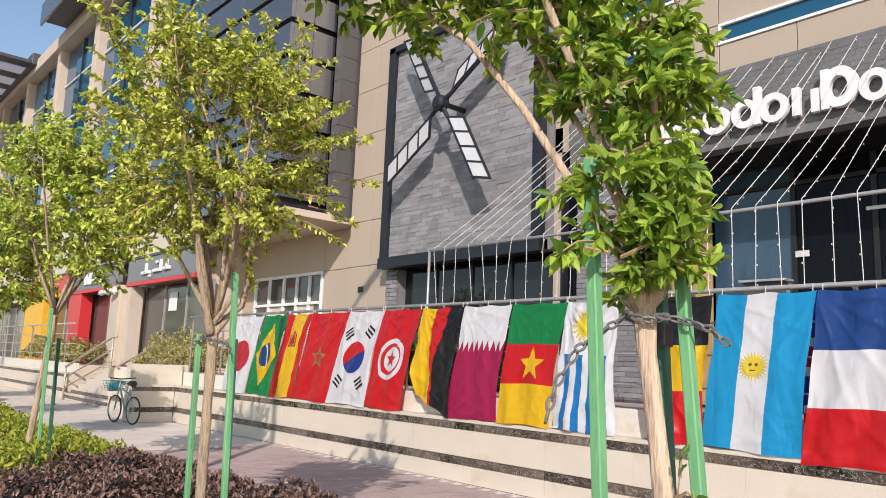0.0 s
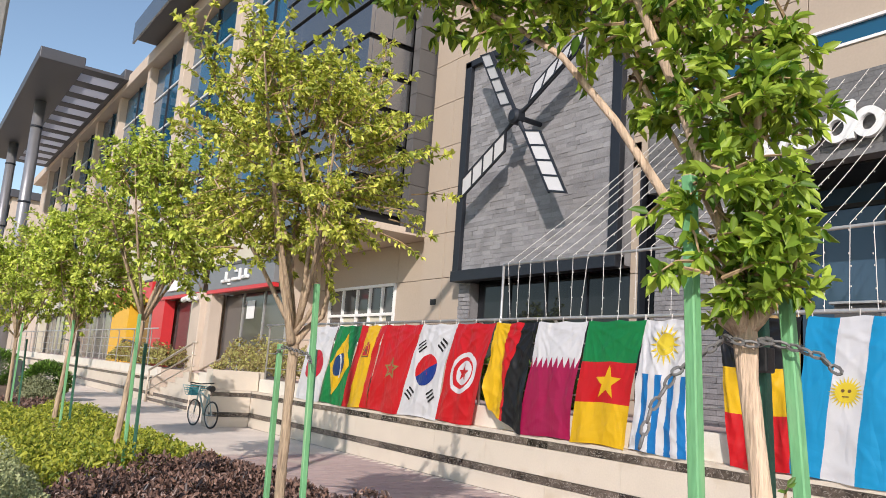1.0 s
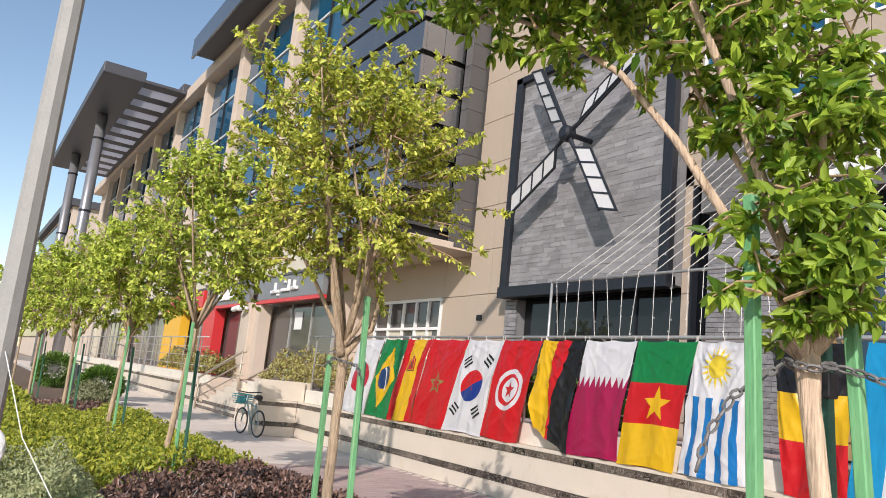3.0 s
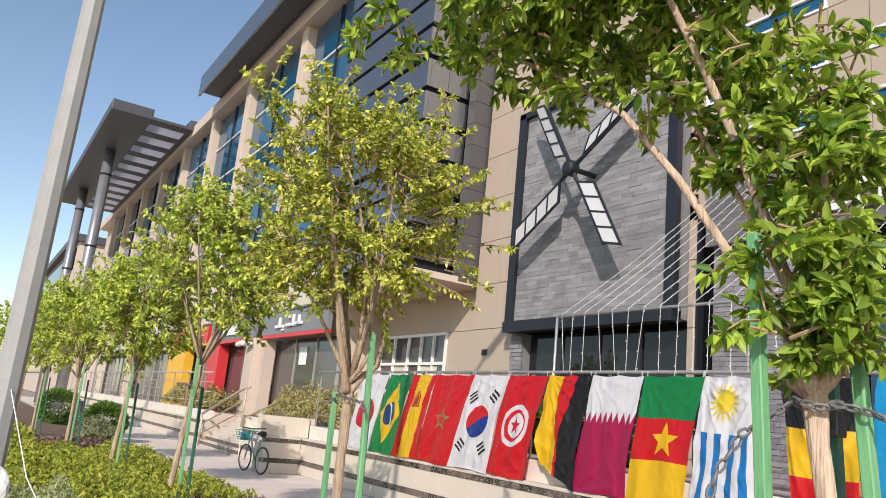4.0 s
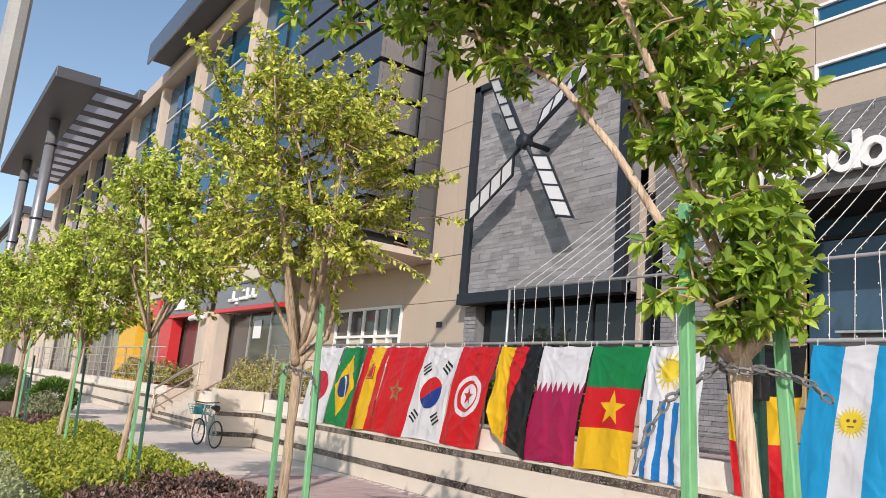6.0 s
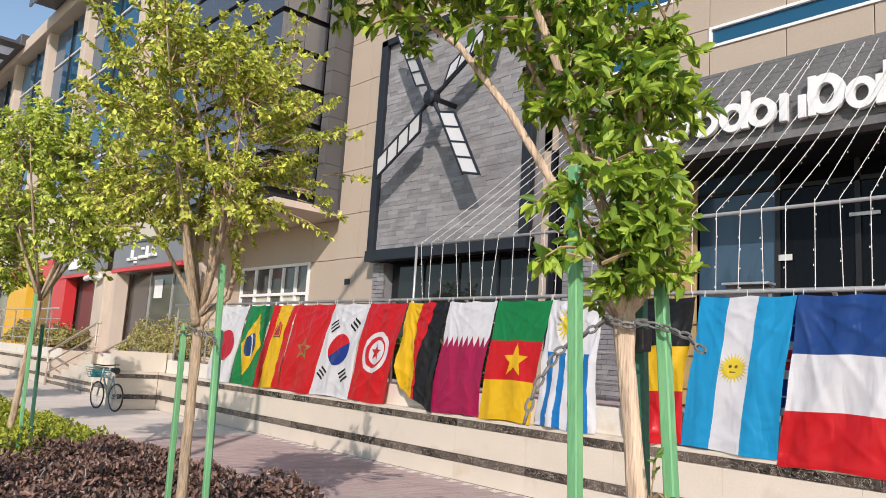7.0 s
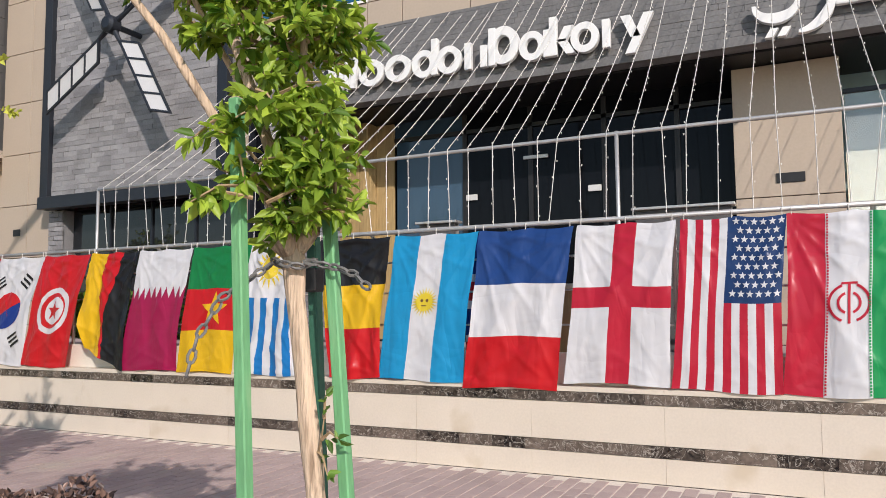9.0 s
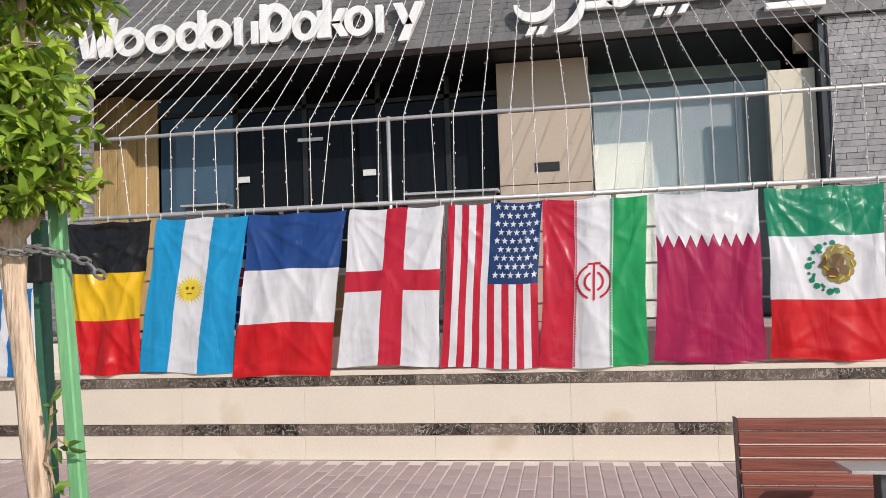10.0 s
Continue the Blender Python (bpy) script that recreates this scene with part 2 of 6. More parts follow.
# ---- building blocks ----
def thing(name, loc=(0, 0, 0), label="", category="", group="", kind=""):
    ob = new(name)
    ob.location = loc
    ob.empty_display_size = 0.1
    return tagged(ob, label, category, group, kind)


def part(name, bm, material, parent=None, label="", smooth=False):
    """Link a bmesh (in world metres) as one mesh object under a thing or a part."""
    me = bpy.data.meshes.new(name)
    bm.to_mesh(me)
    bm.free()
    for m in (material if isinstance(material, (list, tuple)) else [material]):
        me.materials.append(m)
    if smooth:
        me.polygons.foreach_set("use_smooth", [True] * len(me.polygons))
    return adopt(new(name, me), parent, label)


def adopt(ob, parent, label=""):
    if parent:
        base, chain = Matrix.Identity(4), parent
        while chain:
            base = chain.matrix_basis if chain.parent is None else base
            chain = chain.parent
        ob.parent = parent
        if parent.parent is None:
            ob.matrix_parent_inverse = base.inverted()
    if label:
        ob["label"] = label
    return ob


def box(bm, x0, x1, y0, y1, z0, z1, bev=0.0, m=0):
    r = bmesh.ops.create_cube(bm, size=1)
    bmesh.ops.transform(bm, verts=r["verts"], matrix=Matrix.Translation(((x0 + x1) / 2, (y0 + y1) / 2, (z0 + z1) / 2)) @ Matrix.Diagonal((x1 - x0, y1 - y0, z1 - z0, 1)))
    faces = {f for v in r["verts"] for f in v.link_faces}
    for f in faces:
        f.material_index = m
    if bev:
        bmesh.ops.bevel(bm, geom=list({e for v in r["verts"] for e in v.link_edges}), offset=bev, segments=2, affect="EDGES", profile=0.5)
    return bm


def slab(*a, **k):
    return box(bmesh.new(), *a, **k)


def tube(bm, pts, radii, n=8, cap=True):
    """A round bar along points, with a radius for each (or one for all)."""
    pts = [Vector(p) for p in pts]
    if not isinstance(radii, (list, tuple)):
        radii = [radii] * len(pts)
    rings = []
    side = None
    for i, p in enumerate(pts):
        d = (pts[min(i + 1, len(pts) - 1)] - pts[max(i - 1, 0)]).normalized()
        if side is None:
            side = d.cross(Vector((0, 0, 1)) if abs(d.z) < 0.9 else Vector((1, 0, 0))).normalized()
        side = (side - d * side.dot(d)).normalized()
        up = d.cross(side)
        rings.append([bm.verts.new(p + (side * math.cos(a) + up * math.sin(a)) * radii[i]) for a in (2 * math.pi * k / n for k in range(n))])
    for a, b in zip(rings, rings[1:]):
        for k in range(n):
            bm.faces.new((a[k], a[(k + 1) % n], b[(k + 1) % n], b[k]))
    if cap:
        bm.faces.new(rings[0][::-1]), bm.faces.new(rings[-1])
    return bm


def trunk_bar(pts, radii, n=14, seed=1, rough=0.006):
    """A trunk along points with knots, ridges and slight swellings."""
    pts = [Vector(p) for p in pts]
    fine, rad = [], []
    for a, b, ra, rb in zip(pts, pts[1:], radii, radii[1:]):
        k = max(1, int((b - a).length / 0.03))
        fine += [a.lerp(b, i / k) for i in range(k)]
        rad += [ra + (rb - ra) * i / k for i in range(k)]
    fine.append(pts[-1]), rad.append(radii[-1])
    rad = [r * (1 + 0.09 * noise.noise(Vector((seed, p.z * 7, 0)))) for r, p in zip(rad, fine)]
    bm = tube(bmesh.new(), fine, rad, n)
    for v in bm.verts:
        q = Vector((v.co.x * 26, v.co.y * 26, v.co.z * 5 + seed))
        v.co += Vector((noise.noise(q), noise.noise(q + Vector((7, 3, 1))), 0)) * rough
    return bm


def bar(*a, **k):
    return tube(bmesh.new(), *a, **k)


def mesh_ob(name, verts, faces, material, parent=None, label="", smooth=False):
    me = bpy.data.meshes.new(name)
    me.from_pydata(verts, [], faces)
    me.materials.append(material)
    if smooth:
        me.polygons.foreach_set("use_smooth", [True] * len(me.polygons))
    return adopt(new(name, me), parent, label)


CUBE_F = ((0, 1, 3, 2), (4, 6, 7, 5), (0, 4, 5, 1), (2, 3, 7, 6), (0, 2, 6, 4), (1, 5, 7, 3))


def many_boxes(name, boxes, material, parent=None, label=""):
    """One joined mesh out of many small plain blocks (x0, x1, y0, y1, z0, z1)."""
    v, f = [], []
    for x0, x1, y0, y1, z0, z1 in boxes:
        i = len(v)
        v += [(x, y, z) for x in (x0, x1) for y in (y0, y1) for z in (z0, z1)]
        f += [tuple(i + k for k in q) for q in CUBE_F]
    return mesh_ob(name, v, f, material, parent, label)


def leaves(name, pos, out, size, material, parent=None, label="", seed=1, broad=0.42, spread=0.9):
    """Folded, pointed leaves at the points pos, turned roughly along the directions out."""
    rng = np.random.default_rng(seed)
    k = len(pos)
    d = out + rng.normal(0, spread, (k, 3))
    d /= np.linalg.norm(d, axis=1)[:, None] + 1e-9
    s = np.cross(d, rng.normal(0, 0.6, (k, 3)) + np.array((0.6, -0.6, 0.85)))
    s /= np.linalg.norm(s, axis=1)[:, None] + 1e-9
    nrm = np.cross(s, d)
    ln = (size * rng.uniform(0.6, 1.3, k))[:, None]
    w = ln * broad * 0.5
    cup = ln * 0.14
    base, tip = pos, pos + d * ln - nrm * cup
    a, b = pos + d * ln * 0.3 + nrm * cup, pos + d * ln * 0.68 + nrm * cup * 0.6
    v = np.stack([base, a + s * w, b + s * w * 0.75, tip, b - s * w * 0.75, a - s * w], 1).reshape(-1, 3)
    i = np.arange(k)[:, None] * 6
    f = np.concatenate([i + np.array([0, 1, 2, 3]), i + np.array([0, 3, 4, 5])]).reshape(-1, 4)
    me = bpy.data.meshes.new(name)
    me.vertices.add(len(v)), me.loops.add(f.size), me.polygons.add(len(f))
    me.vertices.foreach_set("co", v.ravel())
    me.loops.foreach_set("vertex_index", f.ravel().astype(np.int32))
    me.polygons.foreach_set("loop_start", np.arange(len(f), dtype=np.int32) * 4)
    me.update(calc_edges=True)
    me.validate()
    me.materials.append(material)
    return adopt(new(name, me), parent, label)


# ---- ground, pavement and terrace wall ----
tagged(part("ground", slab(-400, 300, -260, 300, -0.6, -0.06), M["ground"]), "dusty sand-coloured open ground reaching the horizon", "ground", kind="structure")
pavement = tagged(part("pavement", slab(-75, 14, -9.0, 0.0, -0.3, -0.006), M["sand_joint"]), "brick-paved walkway with pale sanded joints", "pavement", kind="structure")
END, CHEEK, STEP_A, STEP_B = -15.26, -15.66, -19.5, -23.5
terrace = tagged(part("terrace", slab(-75, 14, 1.31, 3.2, 0.0, 1.04), M["paver"]), "raised terrace floor in front of the shops", "terrace", kind="structure")
for a, b, nm in ((STEP_A, 14, "east"), (-75, STEP_B, "west")):
    tagged(part("terrace_edge_" + nm, slab(a, b, 0.3, 1.31, 0.0, 1.04), M["stucco"]), "raised terrace floor along the wall", "terrace", kind="structure")


def stone_wall(name, x0, x1, y, depth, label, along_y=False):
    """A low wall of limestone slabs with two bands of dark marble tiles, a coping and an upstand."""
    rng = random.Random(name)
    rows = ((0.0, 0.215, 0, "limestone", 1.2), (0.22, 0.318, 0.006, "marble", 0.36), (0.323, 0.66, 0, "limestone", 1.2), (0.665, 0.752, 0.008, "marble", 0.36), (0.756, 0.80, 0.0, "limestone", 1.2))
    g = 0.012
    core = slab(x0, x1, y + 0.02, y + depth, 0, 0.79) if not along_y else slab(y - depth, y - 0.02, x0, x1, 0, 0.79)
    w = tagged(part(name, core, M["joint"]), label, "wall", kind="structure")
    for z0, z1, proud, m, length in rows:
        x = x0
        while x < x1 - 0.01:
            e = min(x1, x + length * (rng.uniform(0.75, 1.35) if m == "marble" else 1))
            p = proud + rng.uniform(0, 0.002)
            if along_y:
                b = slab(y - 0.05, y + p, x + 0.0007, e - 0.0007, z0, z1, 0.0012)
            else:
                b = slab(x + 0.0007, e - 0.0007, y - p, y + (0.05 if z1 < 0.79 else depth), z0, z1, 0.0012)
            part("tile" if m == "marble" else "slab", b, M[m], w)
            x = e
    return w


stone_wall("wall_terrace", END, 10.5, 0.0, 0.3, "low limestone terrace wall with two dark marble bands")
stone_wall("wall_stair_side", -0.94, -0.012, END, 0.06, "limestone cheek wall beside the terrace steps", along_y=True)
tagged(part("wall_cheek", slab(CHEEK, END - 0.062, -0.95, 0.3, 0.0, 1.24, 0.008), M["limestone"]), "plain limestone block at the end of the steps", "wall", kind="structure")
tagged(part("wall_cheek_top", slab(END - 0.058, END, -0.95, 0.14, 0.804, 1.24, 0.004), M["limestone"]), "limestone facing above the marble bands", "wall", kind="structure")
stone_wall("wall_terrace_middle", STEP_A, CHEEK, 0.0, 0.3, "low limestone wall between the steps and the block")
stone_wall("wall_terrace_west", -70, STEP_B, 0.0, 0.3, "low limestone wall continuing past the steps")
tagged(part("upstand", slab(END, 10.5, 0.16, 0.3, 0.80, 1.09, 0.006), M["upstand"]), "white painted upstand under the railing", "wall", kind="structure")
tagged(part("upstand_middle", slab(STEP_A, CHEEK, 0.16, 0.3, 0.80, 1.09, 0.006), M["upstand"]), "white painted upstand beside the steps", "wall", kind="structure")
tagged(part("upstand_west", slab(-70, STEP_B, 0.16, 0.3, 0.80, 1.09, 0.006), M["upstand"]), "white painted upstand beyond the steps", "wall", kind="structure")
steps = thing("stone_steps", (-21.4, 0.5, 0), "limestone steps with dark marble noses leading up to the terrace", "steps", kind="structure")
for i in range(6):
    part("step", slab(STEP_B + 0.66 * i, STEP_A, -0.04, 1.3, 0.175 * i, 0.175 * (i + 1), 0.006), M["limestone"], steps)
    if i < 2:
        part("nosing", slab(STEP_B + 0.66 * i, STEP_A, -0.052, -0.041, 0.175 * i + 0.05, 0.175 * (i + 1) - 0.03), M["marble"], steps)
for y in (-0.1, 1.36):
    rail = thing("stair_handrail", ((STEP_A + STEP_B) / 2, y, 0), "sloping pale metal handrail at the steps", "handrail", "stair handrails")
    xa, xb = STEP_B + 0.1, STEP_A + 0.1
    for z, r in ((0.0, 0.036), (-0.34, 0.022), (-0.64, 0.022)):
        part("rail", bar([(xa, y, 0.98 + z), (xb, y, 1.88 + z), (xb + 0.25, y, 1.88 + z)], r), M["rail_beige"], rail, smooth=True)
    part("post", bar([(xa, y, 0.0), (xa, y, 0.98)], 0.03), M["rail_beige"], rail, smooth=True)
    part("post", bar([(xb, y, 0.8), (xb, y, 1.88)], 0.03), M["rail_beige"], rail, smooth=True)


# ---- shop front with the sign band ----
def bricks(x0, x1, z0, z1, y, w, h, gap, seed, rough=0.008):
    rng = random.Random(seed)
    out, row, z = [], 0, z0
    while z < z1 - 0.01:
        x = x0 - (w / 2 if row % 2 else 0) - rng.uniform(0, 0.3) * w
        while x < x1:
            e = x + w * rng.uniform(0.8, 1.25)
            a, b = max(x, x0), min(e - gap, x1)
            if b - a > 0.03:
                out.append((a, b, y - rng.uniform(0.0, rough), y + 0.04, z, min(z + h - gap, z1)))
            x = e
        row, z = row + 1, z + h
    return out


def panels(parent, x0, x1, z0, z1, y, xs, zs, material, skip=()):
    """Flat facade panels with open joints; skip: (x0, x1, z0, z1) areas left out for windows."""
    xs = [x0] + [x for x in xs if x0 + 0.05 < x < x1 - 0.05] + [x1]
    zs = [z0] + [z for z in zs if z0 + 0.05 < z < z1 - 0.05] + [z1]
    for a, b in zip(xs, xs[1:]):
        for c, d in zip(zs, zs[1:]):
            cx, cz = (a + b) / 2, (c + d) / 2
            if any(s[0] < cx < s[1] and s[2] < cz < s[3] for s in skip):
                continue
            part("panel", slab(a + 0.006, b - 0.006, y, y + 0.05, c + 0.006, d - 0.006, 0.004), material, parent)


FY = 2.6
# wall above the sign band, with long blue windows
upper = tagged(part("wall_upper", slab(-6.75, 12, FY + 0.06, FY + 0.5, 5.5, 13.2), M["beige_back"]), "tall beige panelled facade with long blue windows", "wall", kind="structure")
ZW = [(6.08, 6.39), (6.97, 7.27), (7.86, 8.16), (8.75, 9.05)]
XW = [(-6.3, -4.22), (-3.63, -0.6), (0.2, 3.2), (3.9, 6.9)]
zs = sorted([z for a in ZW for z in a] + [9.64, 9.94, 10.6, 11.3, 12.1])
xs = sorted([x for a in XW for x in a] + [-5.2, -2.55, -1.5, 1.2, 2.2, 4.9, 5.9, 8, 9, 10, 11])
panels(upper, -6.75, 12, 5.6, 13.2, FY, xs, zs, M["beige"], [(a, b, c, d) for a, b in XW for c, d in ZW])
k = 0
for c, d in ZW:
    for a, b in XW:
        k += 1
        w = thing("window_%d" % k, (a, FY, c), "long narrow blue glass window in a white frame", "window", "facade windows", "structure")
        bm = bmesh.new()
        for q in ((a, b, c, c + 0.04), (a, b, d - 0.04, d), (a, a + 0.04, c + 0.04, d - 0.04), (b - 0.04, b, c + 0.04, d - 0.04)):
            box(bm, q[0], q[1], FY - 0.025, FY + 0.055, q[2], q[3])
        part("window_frame", bm, M["white"], w)
        part("pane", slab(a + 0.04, b - 0.04, FY + 0.02, FY + 0.03, c + 0.04, d - 0.04), M["glass_blue"], w)

# sign band
BAND0, BAND1, BY = 4.54, 5.62, 2.45
band = tagged(part("sign_band", slab(-6.15, 12, BY + 0.03, FY + 0.9, BAND0, BAND1), M["slate_joint"]), "dark grey stone sign band over the shop entrance", "wall", kind="structure")
PIECES = [(band, "stone", "fascia", bricks(-6.15, 12, BAND0 + 0.1, BAND1, BY, 0.5, 0.072, 0.003, 5, 0.006), lambda b: -4.9 < b[0] < 3.6)]
part("edge_trim", slab(-6.15, 12, BY - 0.012, BY + 0.06, BAND0 - 0.02, BAND0 + 0.095, 0.004), M["fascia"], band)
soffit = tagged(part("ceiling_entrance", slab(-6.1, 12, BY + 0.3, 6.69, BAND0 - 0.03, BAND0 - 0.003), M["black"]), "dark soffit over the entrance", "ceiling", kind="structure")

# brick column, slot window and flat wall strip beside the entrance
col = tagged(part("wall_brick_column", slab(-6.1, -4.76, FY + 0.03, FY + 0.1, 1.0, BAND0), M["slate_joint"]), "grey slate brick column beside the entrance", "wall", kind="structure")
PIECES.append((col, "brick", "slate", bricks(-6.1, -4.75, 1.04, BAND0 - 0.02, FY, 0.28, 0.075, 0.006, 8), lambda b: True))
slot = thing("window_slot", (-6.3, FY, 1.04), "tall dark slot window beside the brick panel", "window", kind="structure")
part("pane", slab(-6.38, -6.12, FY + 0.12, FY + 0.14, 1.04, 5.0), M["glass_dark"], slot)
part("window_frame", slab(-6.42, -6.38, FY - 0.02, FY + 0.2, 1.04, 5.05), M["dark_frame"], slot)
strip = tagged(part("wall_strip", slab(-6.6, -6.57, FY + 0.06, FY + 0.5, 1.0, 5.5), M["beige_back"]), "narrow beige panel strip", "wall", kind="structure")
panels(strip, -6.6, -6.42, 1.04, 5.5, FY, [], [2.2, 3.3, 4.4], M["beige"])
strip2 = tagged(part("wall_strip_top", slab(-6.6, -6.15, FY + 0.06, FY + 0.5, 5.02, 5.5), M["beige_back"]), "beige panel above the slot window", "wall", kind="structure")
panels(strip2, -6.6, -6.15, 5.05, 5.6, FY, [], [], M["beige"])

# entrance: timber pillar, glass doors, panel pier, shop window
pillar = thing("timber_pillar", (-4.9, 3.2, 1.04), "honey-coloured timber-clad pillar at the entrance", "pillar", kind="structure")
for i in range(6):
    part("board", slab(-5.65 + i * 0.155, -5.501 + i * 0.155, 3.42, 3.5, 1.04, BAND0 - 0.04, 0.006), M["wood_clad"], pillar)
for i in range(2):
    part("board", slab(-4.78, -4.722, 3.504 + i * 0.125, 3.624 + i * 0.125, 1.04, BAND0 - 0.04, 0.006), M["wood_clad"], pillar)
part("board", slab(-4.718, -4.4, 3.7, 3.75, 1.04, BAND0 - 0.04, 0.006), M["wood_clad"], pillar)
DY = 3.75
front = thing("entrance_front", (-1.6, DY, 1.04), "dark glazed entrance front with slim black frames", "shop front", kind="structure")
# only the first pane gets the painted blue sky reflection
for i, (a, b, m) in enumerate(((-4.4, -3.16, "glass_door_sky"), (-3.16, -2.1, "glass_dark"), (-2.1, -1.0, "glass_dark"), (-1.0, 0.0, "glass_dark"), (0.0, 0.8, "glass_dark"))):
    part("pane", slab(a + 0.035, b - 0.035, DY, DY + 0.012, 1.1, 4.19), M[m], front)
    part("mullion", slab(b - 0.035, b + 0.035, DY - 0.03, DY + 0.05, 1.04, BAND0 - 0.03), M["black"], front)
part("transom", slab(-4.4, 0.765, DY - 0.03, DY + 0.05, 4.2, 4.26), M["black"], front)
part("top_pane", slab(-4.4, -3.195, DY, DY + 0.012, 4.27, BAND0 - 0.03), M["glass_door_sky"], front)
part("top_pane", slab(-3.125, 0.765, DY, DY + 0.012, 4.27, BAND0 - 0.03), M["glass_dark"], front)
for x in (-3.14, -1.24):
    part("door_plate", slab(x, x + 0.19, DY - 0.05, DY - 0.031, 3.16, 3.25, 0.006), M["white_metal"], front, "small white notice plate")
part("door_sign", slab(-2.2, -1.82, DY - 0.06, DY - 0.031, 3.71, 3.76, 0.006), M["white_metal"], front)
# room surfaces share the near-black that paints them unlit
room = thing("shop_interior", (0, 5, 1.0), "shop interior behind the glass, coloured near-black as unlit", "interior", kind="structure")
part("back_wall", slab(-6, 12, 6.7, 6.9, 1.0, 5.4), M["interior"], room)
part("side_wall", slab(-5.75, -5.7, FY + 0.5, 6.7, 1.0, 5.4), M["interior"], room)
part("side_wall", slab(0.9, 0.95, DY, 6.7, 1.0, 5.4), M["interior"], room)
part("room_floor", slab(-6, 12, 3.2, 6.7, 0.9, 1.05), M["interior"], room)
pier = tagged(part("wall_pier", slab(0.8, 1.95, FY + 0.72, DY + 0.5, 1.0, BAND0), M["beige_back"]), "beige panelled pier with a small dark grille", "wall", kind="structure")
panels(pier, 0.74, 1.96, 1.04, BAND0 - 0.04, FY + 0.66, [], [2.845, 3.82], M["beige"])
part("grille", slab(1.215, 1.535, FY + 0.645, FY + 0.66, 3.01, 3.13, 0.004), M["black"], pier)
shop = thing("window_shop", (3, FY + 0.4, 1.04), "large shop window of pale glass with thin mullions", "window", kind="structure")
for a, b in ((1.99, 3.06), (3.06, 3.79), (3.79, 4.16)):
    pane = part("pane", slab(a + 0.012, b - 0.012, FY + 0.76, FY + 0.772, 1.06, 4.05), M["glass_clear"], shop)
    pane.visible_shadow = False
    part("mullion", slab(b - 0.008, b + 0.008, FY + 0.74, FY + 0.79, 1.04, 4.05), M["steel"], shop)
part("head", slab(1.98, 4.17, FY + 0.73, FY + 0.8, 4.05, 4.1), M["dark_frame"], shop)
# added panel carries the window's sky reflection as colour
part("back_panel", slab(1.98, 4.6, FY + 1.6, FY + 1.66, 1.04, BAND0), M["sky_panel"], shop, "pale blue-grey panel behind the glass, coloured as reflected sky")
part("board", slab(2.0, 2.78, FY + 1.1, FY + 1.13, 1.04, 3.4), M["cream"], shop, "cream board standing behind the glass")
jamb = tagged(part("wall_cream", slab(4.02, 4.55, FY + 0.1, FY + 0.16, 1.04, 3.98, 0.004), M["cream"]), "cream painted wall piece beside the shop window", "wall", kind="structure")
tagged(part("jamb", slab(4.56, 4.635, FY - 0.06, FY + 0.14, 1.04, BAND0), M["dark_frame"]), "dark metal jamb", "wall", kind="structure")
eb = tagged(part("wall_brick_east", slab(4.64, 12, FY - 0.06, FY + 0.6, 1.0, BAND0 - 0.02), M["slate_joint"]), "grey slate brick wall beside the shop window", "wall", kind="structure")
EB = bricks(4.65, 12, 1.04, BAND0 - 0.03, FY - 0.09, 0.24, 0.072, 0.005, 11, 0.008)
PIECES.append((eb, "brick", "slate", EB, lambda b: b[0] < 5.7 and b[4] > 2.2))
# recess shade is put into this wall's near-black colour
tagged(part("wall_recess_side", slab(4.92, 5.0, FY + 0.61, FY + 1.7, 1.0, BAND0), M["interior"]), "side wall of the recess, coloured near-black as shade", "wall", kind="structure")
fl_ = thing("flood_light", (4.5, 2.9, 4.2), "small tan box light fixed high in the window recess", "light fitting")
part("housing", slab(4.40, 4.6, 2.86, 2.98, 4.23, 4.45, 0.012), M["beige"], fl_)
part("bracket", slab(4.6, 4.66, 2.9, 2.94, 4.32, 4.36), M["steel"], fl_)
sl = thing("strip_light", (4.3, BY, 4.62), "white strip light fixed under the sign band", "light fitting")
part("body", slab(3.95, 4.6, BY - 0.1, BY - 0.012, 4.6, 4.68, 0.008), M["white"], sl)

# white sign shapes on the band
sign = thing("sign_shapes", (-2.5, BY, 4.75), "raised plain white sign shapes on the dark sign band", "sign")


def ring(x, z, w, h, t):
    bm = bmesh.new()
    n = 28
    r = []
    for y in (BY - 0.13, BY - 0.05):
        for s in (1.0, 0.0):
            r.append([bm.verts.new((x + math.cos(a) * (w / 2 - t * (1 - s)), y, z + math.sin(a) * (h / 2 - t * (1 - s)))) for a in (2 * math.pi * i / n for i in range(n))])
    fo, fi, bo, bi = r
    for i in range(n):
        j = (i + 1) % n
        bm.faces.new((fo[i], fi[i], fi[j], fo[j])), bm.faces.new((bo[i], bo[j], bi[j], bi[i]))
        bm.faces.new((fo[i], fo[j], bo[j], bo[i])), bm.faces.new((fi[i], bi[i], bi[j], fi[j]))
    return bm


def slant(xb, xt, z0, z1, w):
    """A leaning flat bar from xb at the foot to xt at the head."""
    bm = bmesh.new()
    v = [bm.verts.new(p) for y in (BY - 0.13, BY - 0.05) for p in ((xb, y, z0), (xb + w, y, z0), (xt + w, y, z1), (xt, y, z1))]
    for q in ((0, 1, 2, 3), (7, 6, 5, 4), (0, 4, 5, 1), (1, 5, 6, 2), (2, 6, 7, 3), (3, 7, 4, 0)):
        bm.faces.new([v[i] for i in q])
    return bm


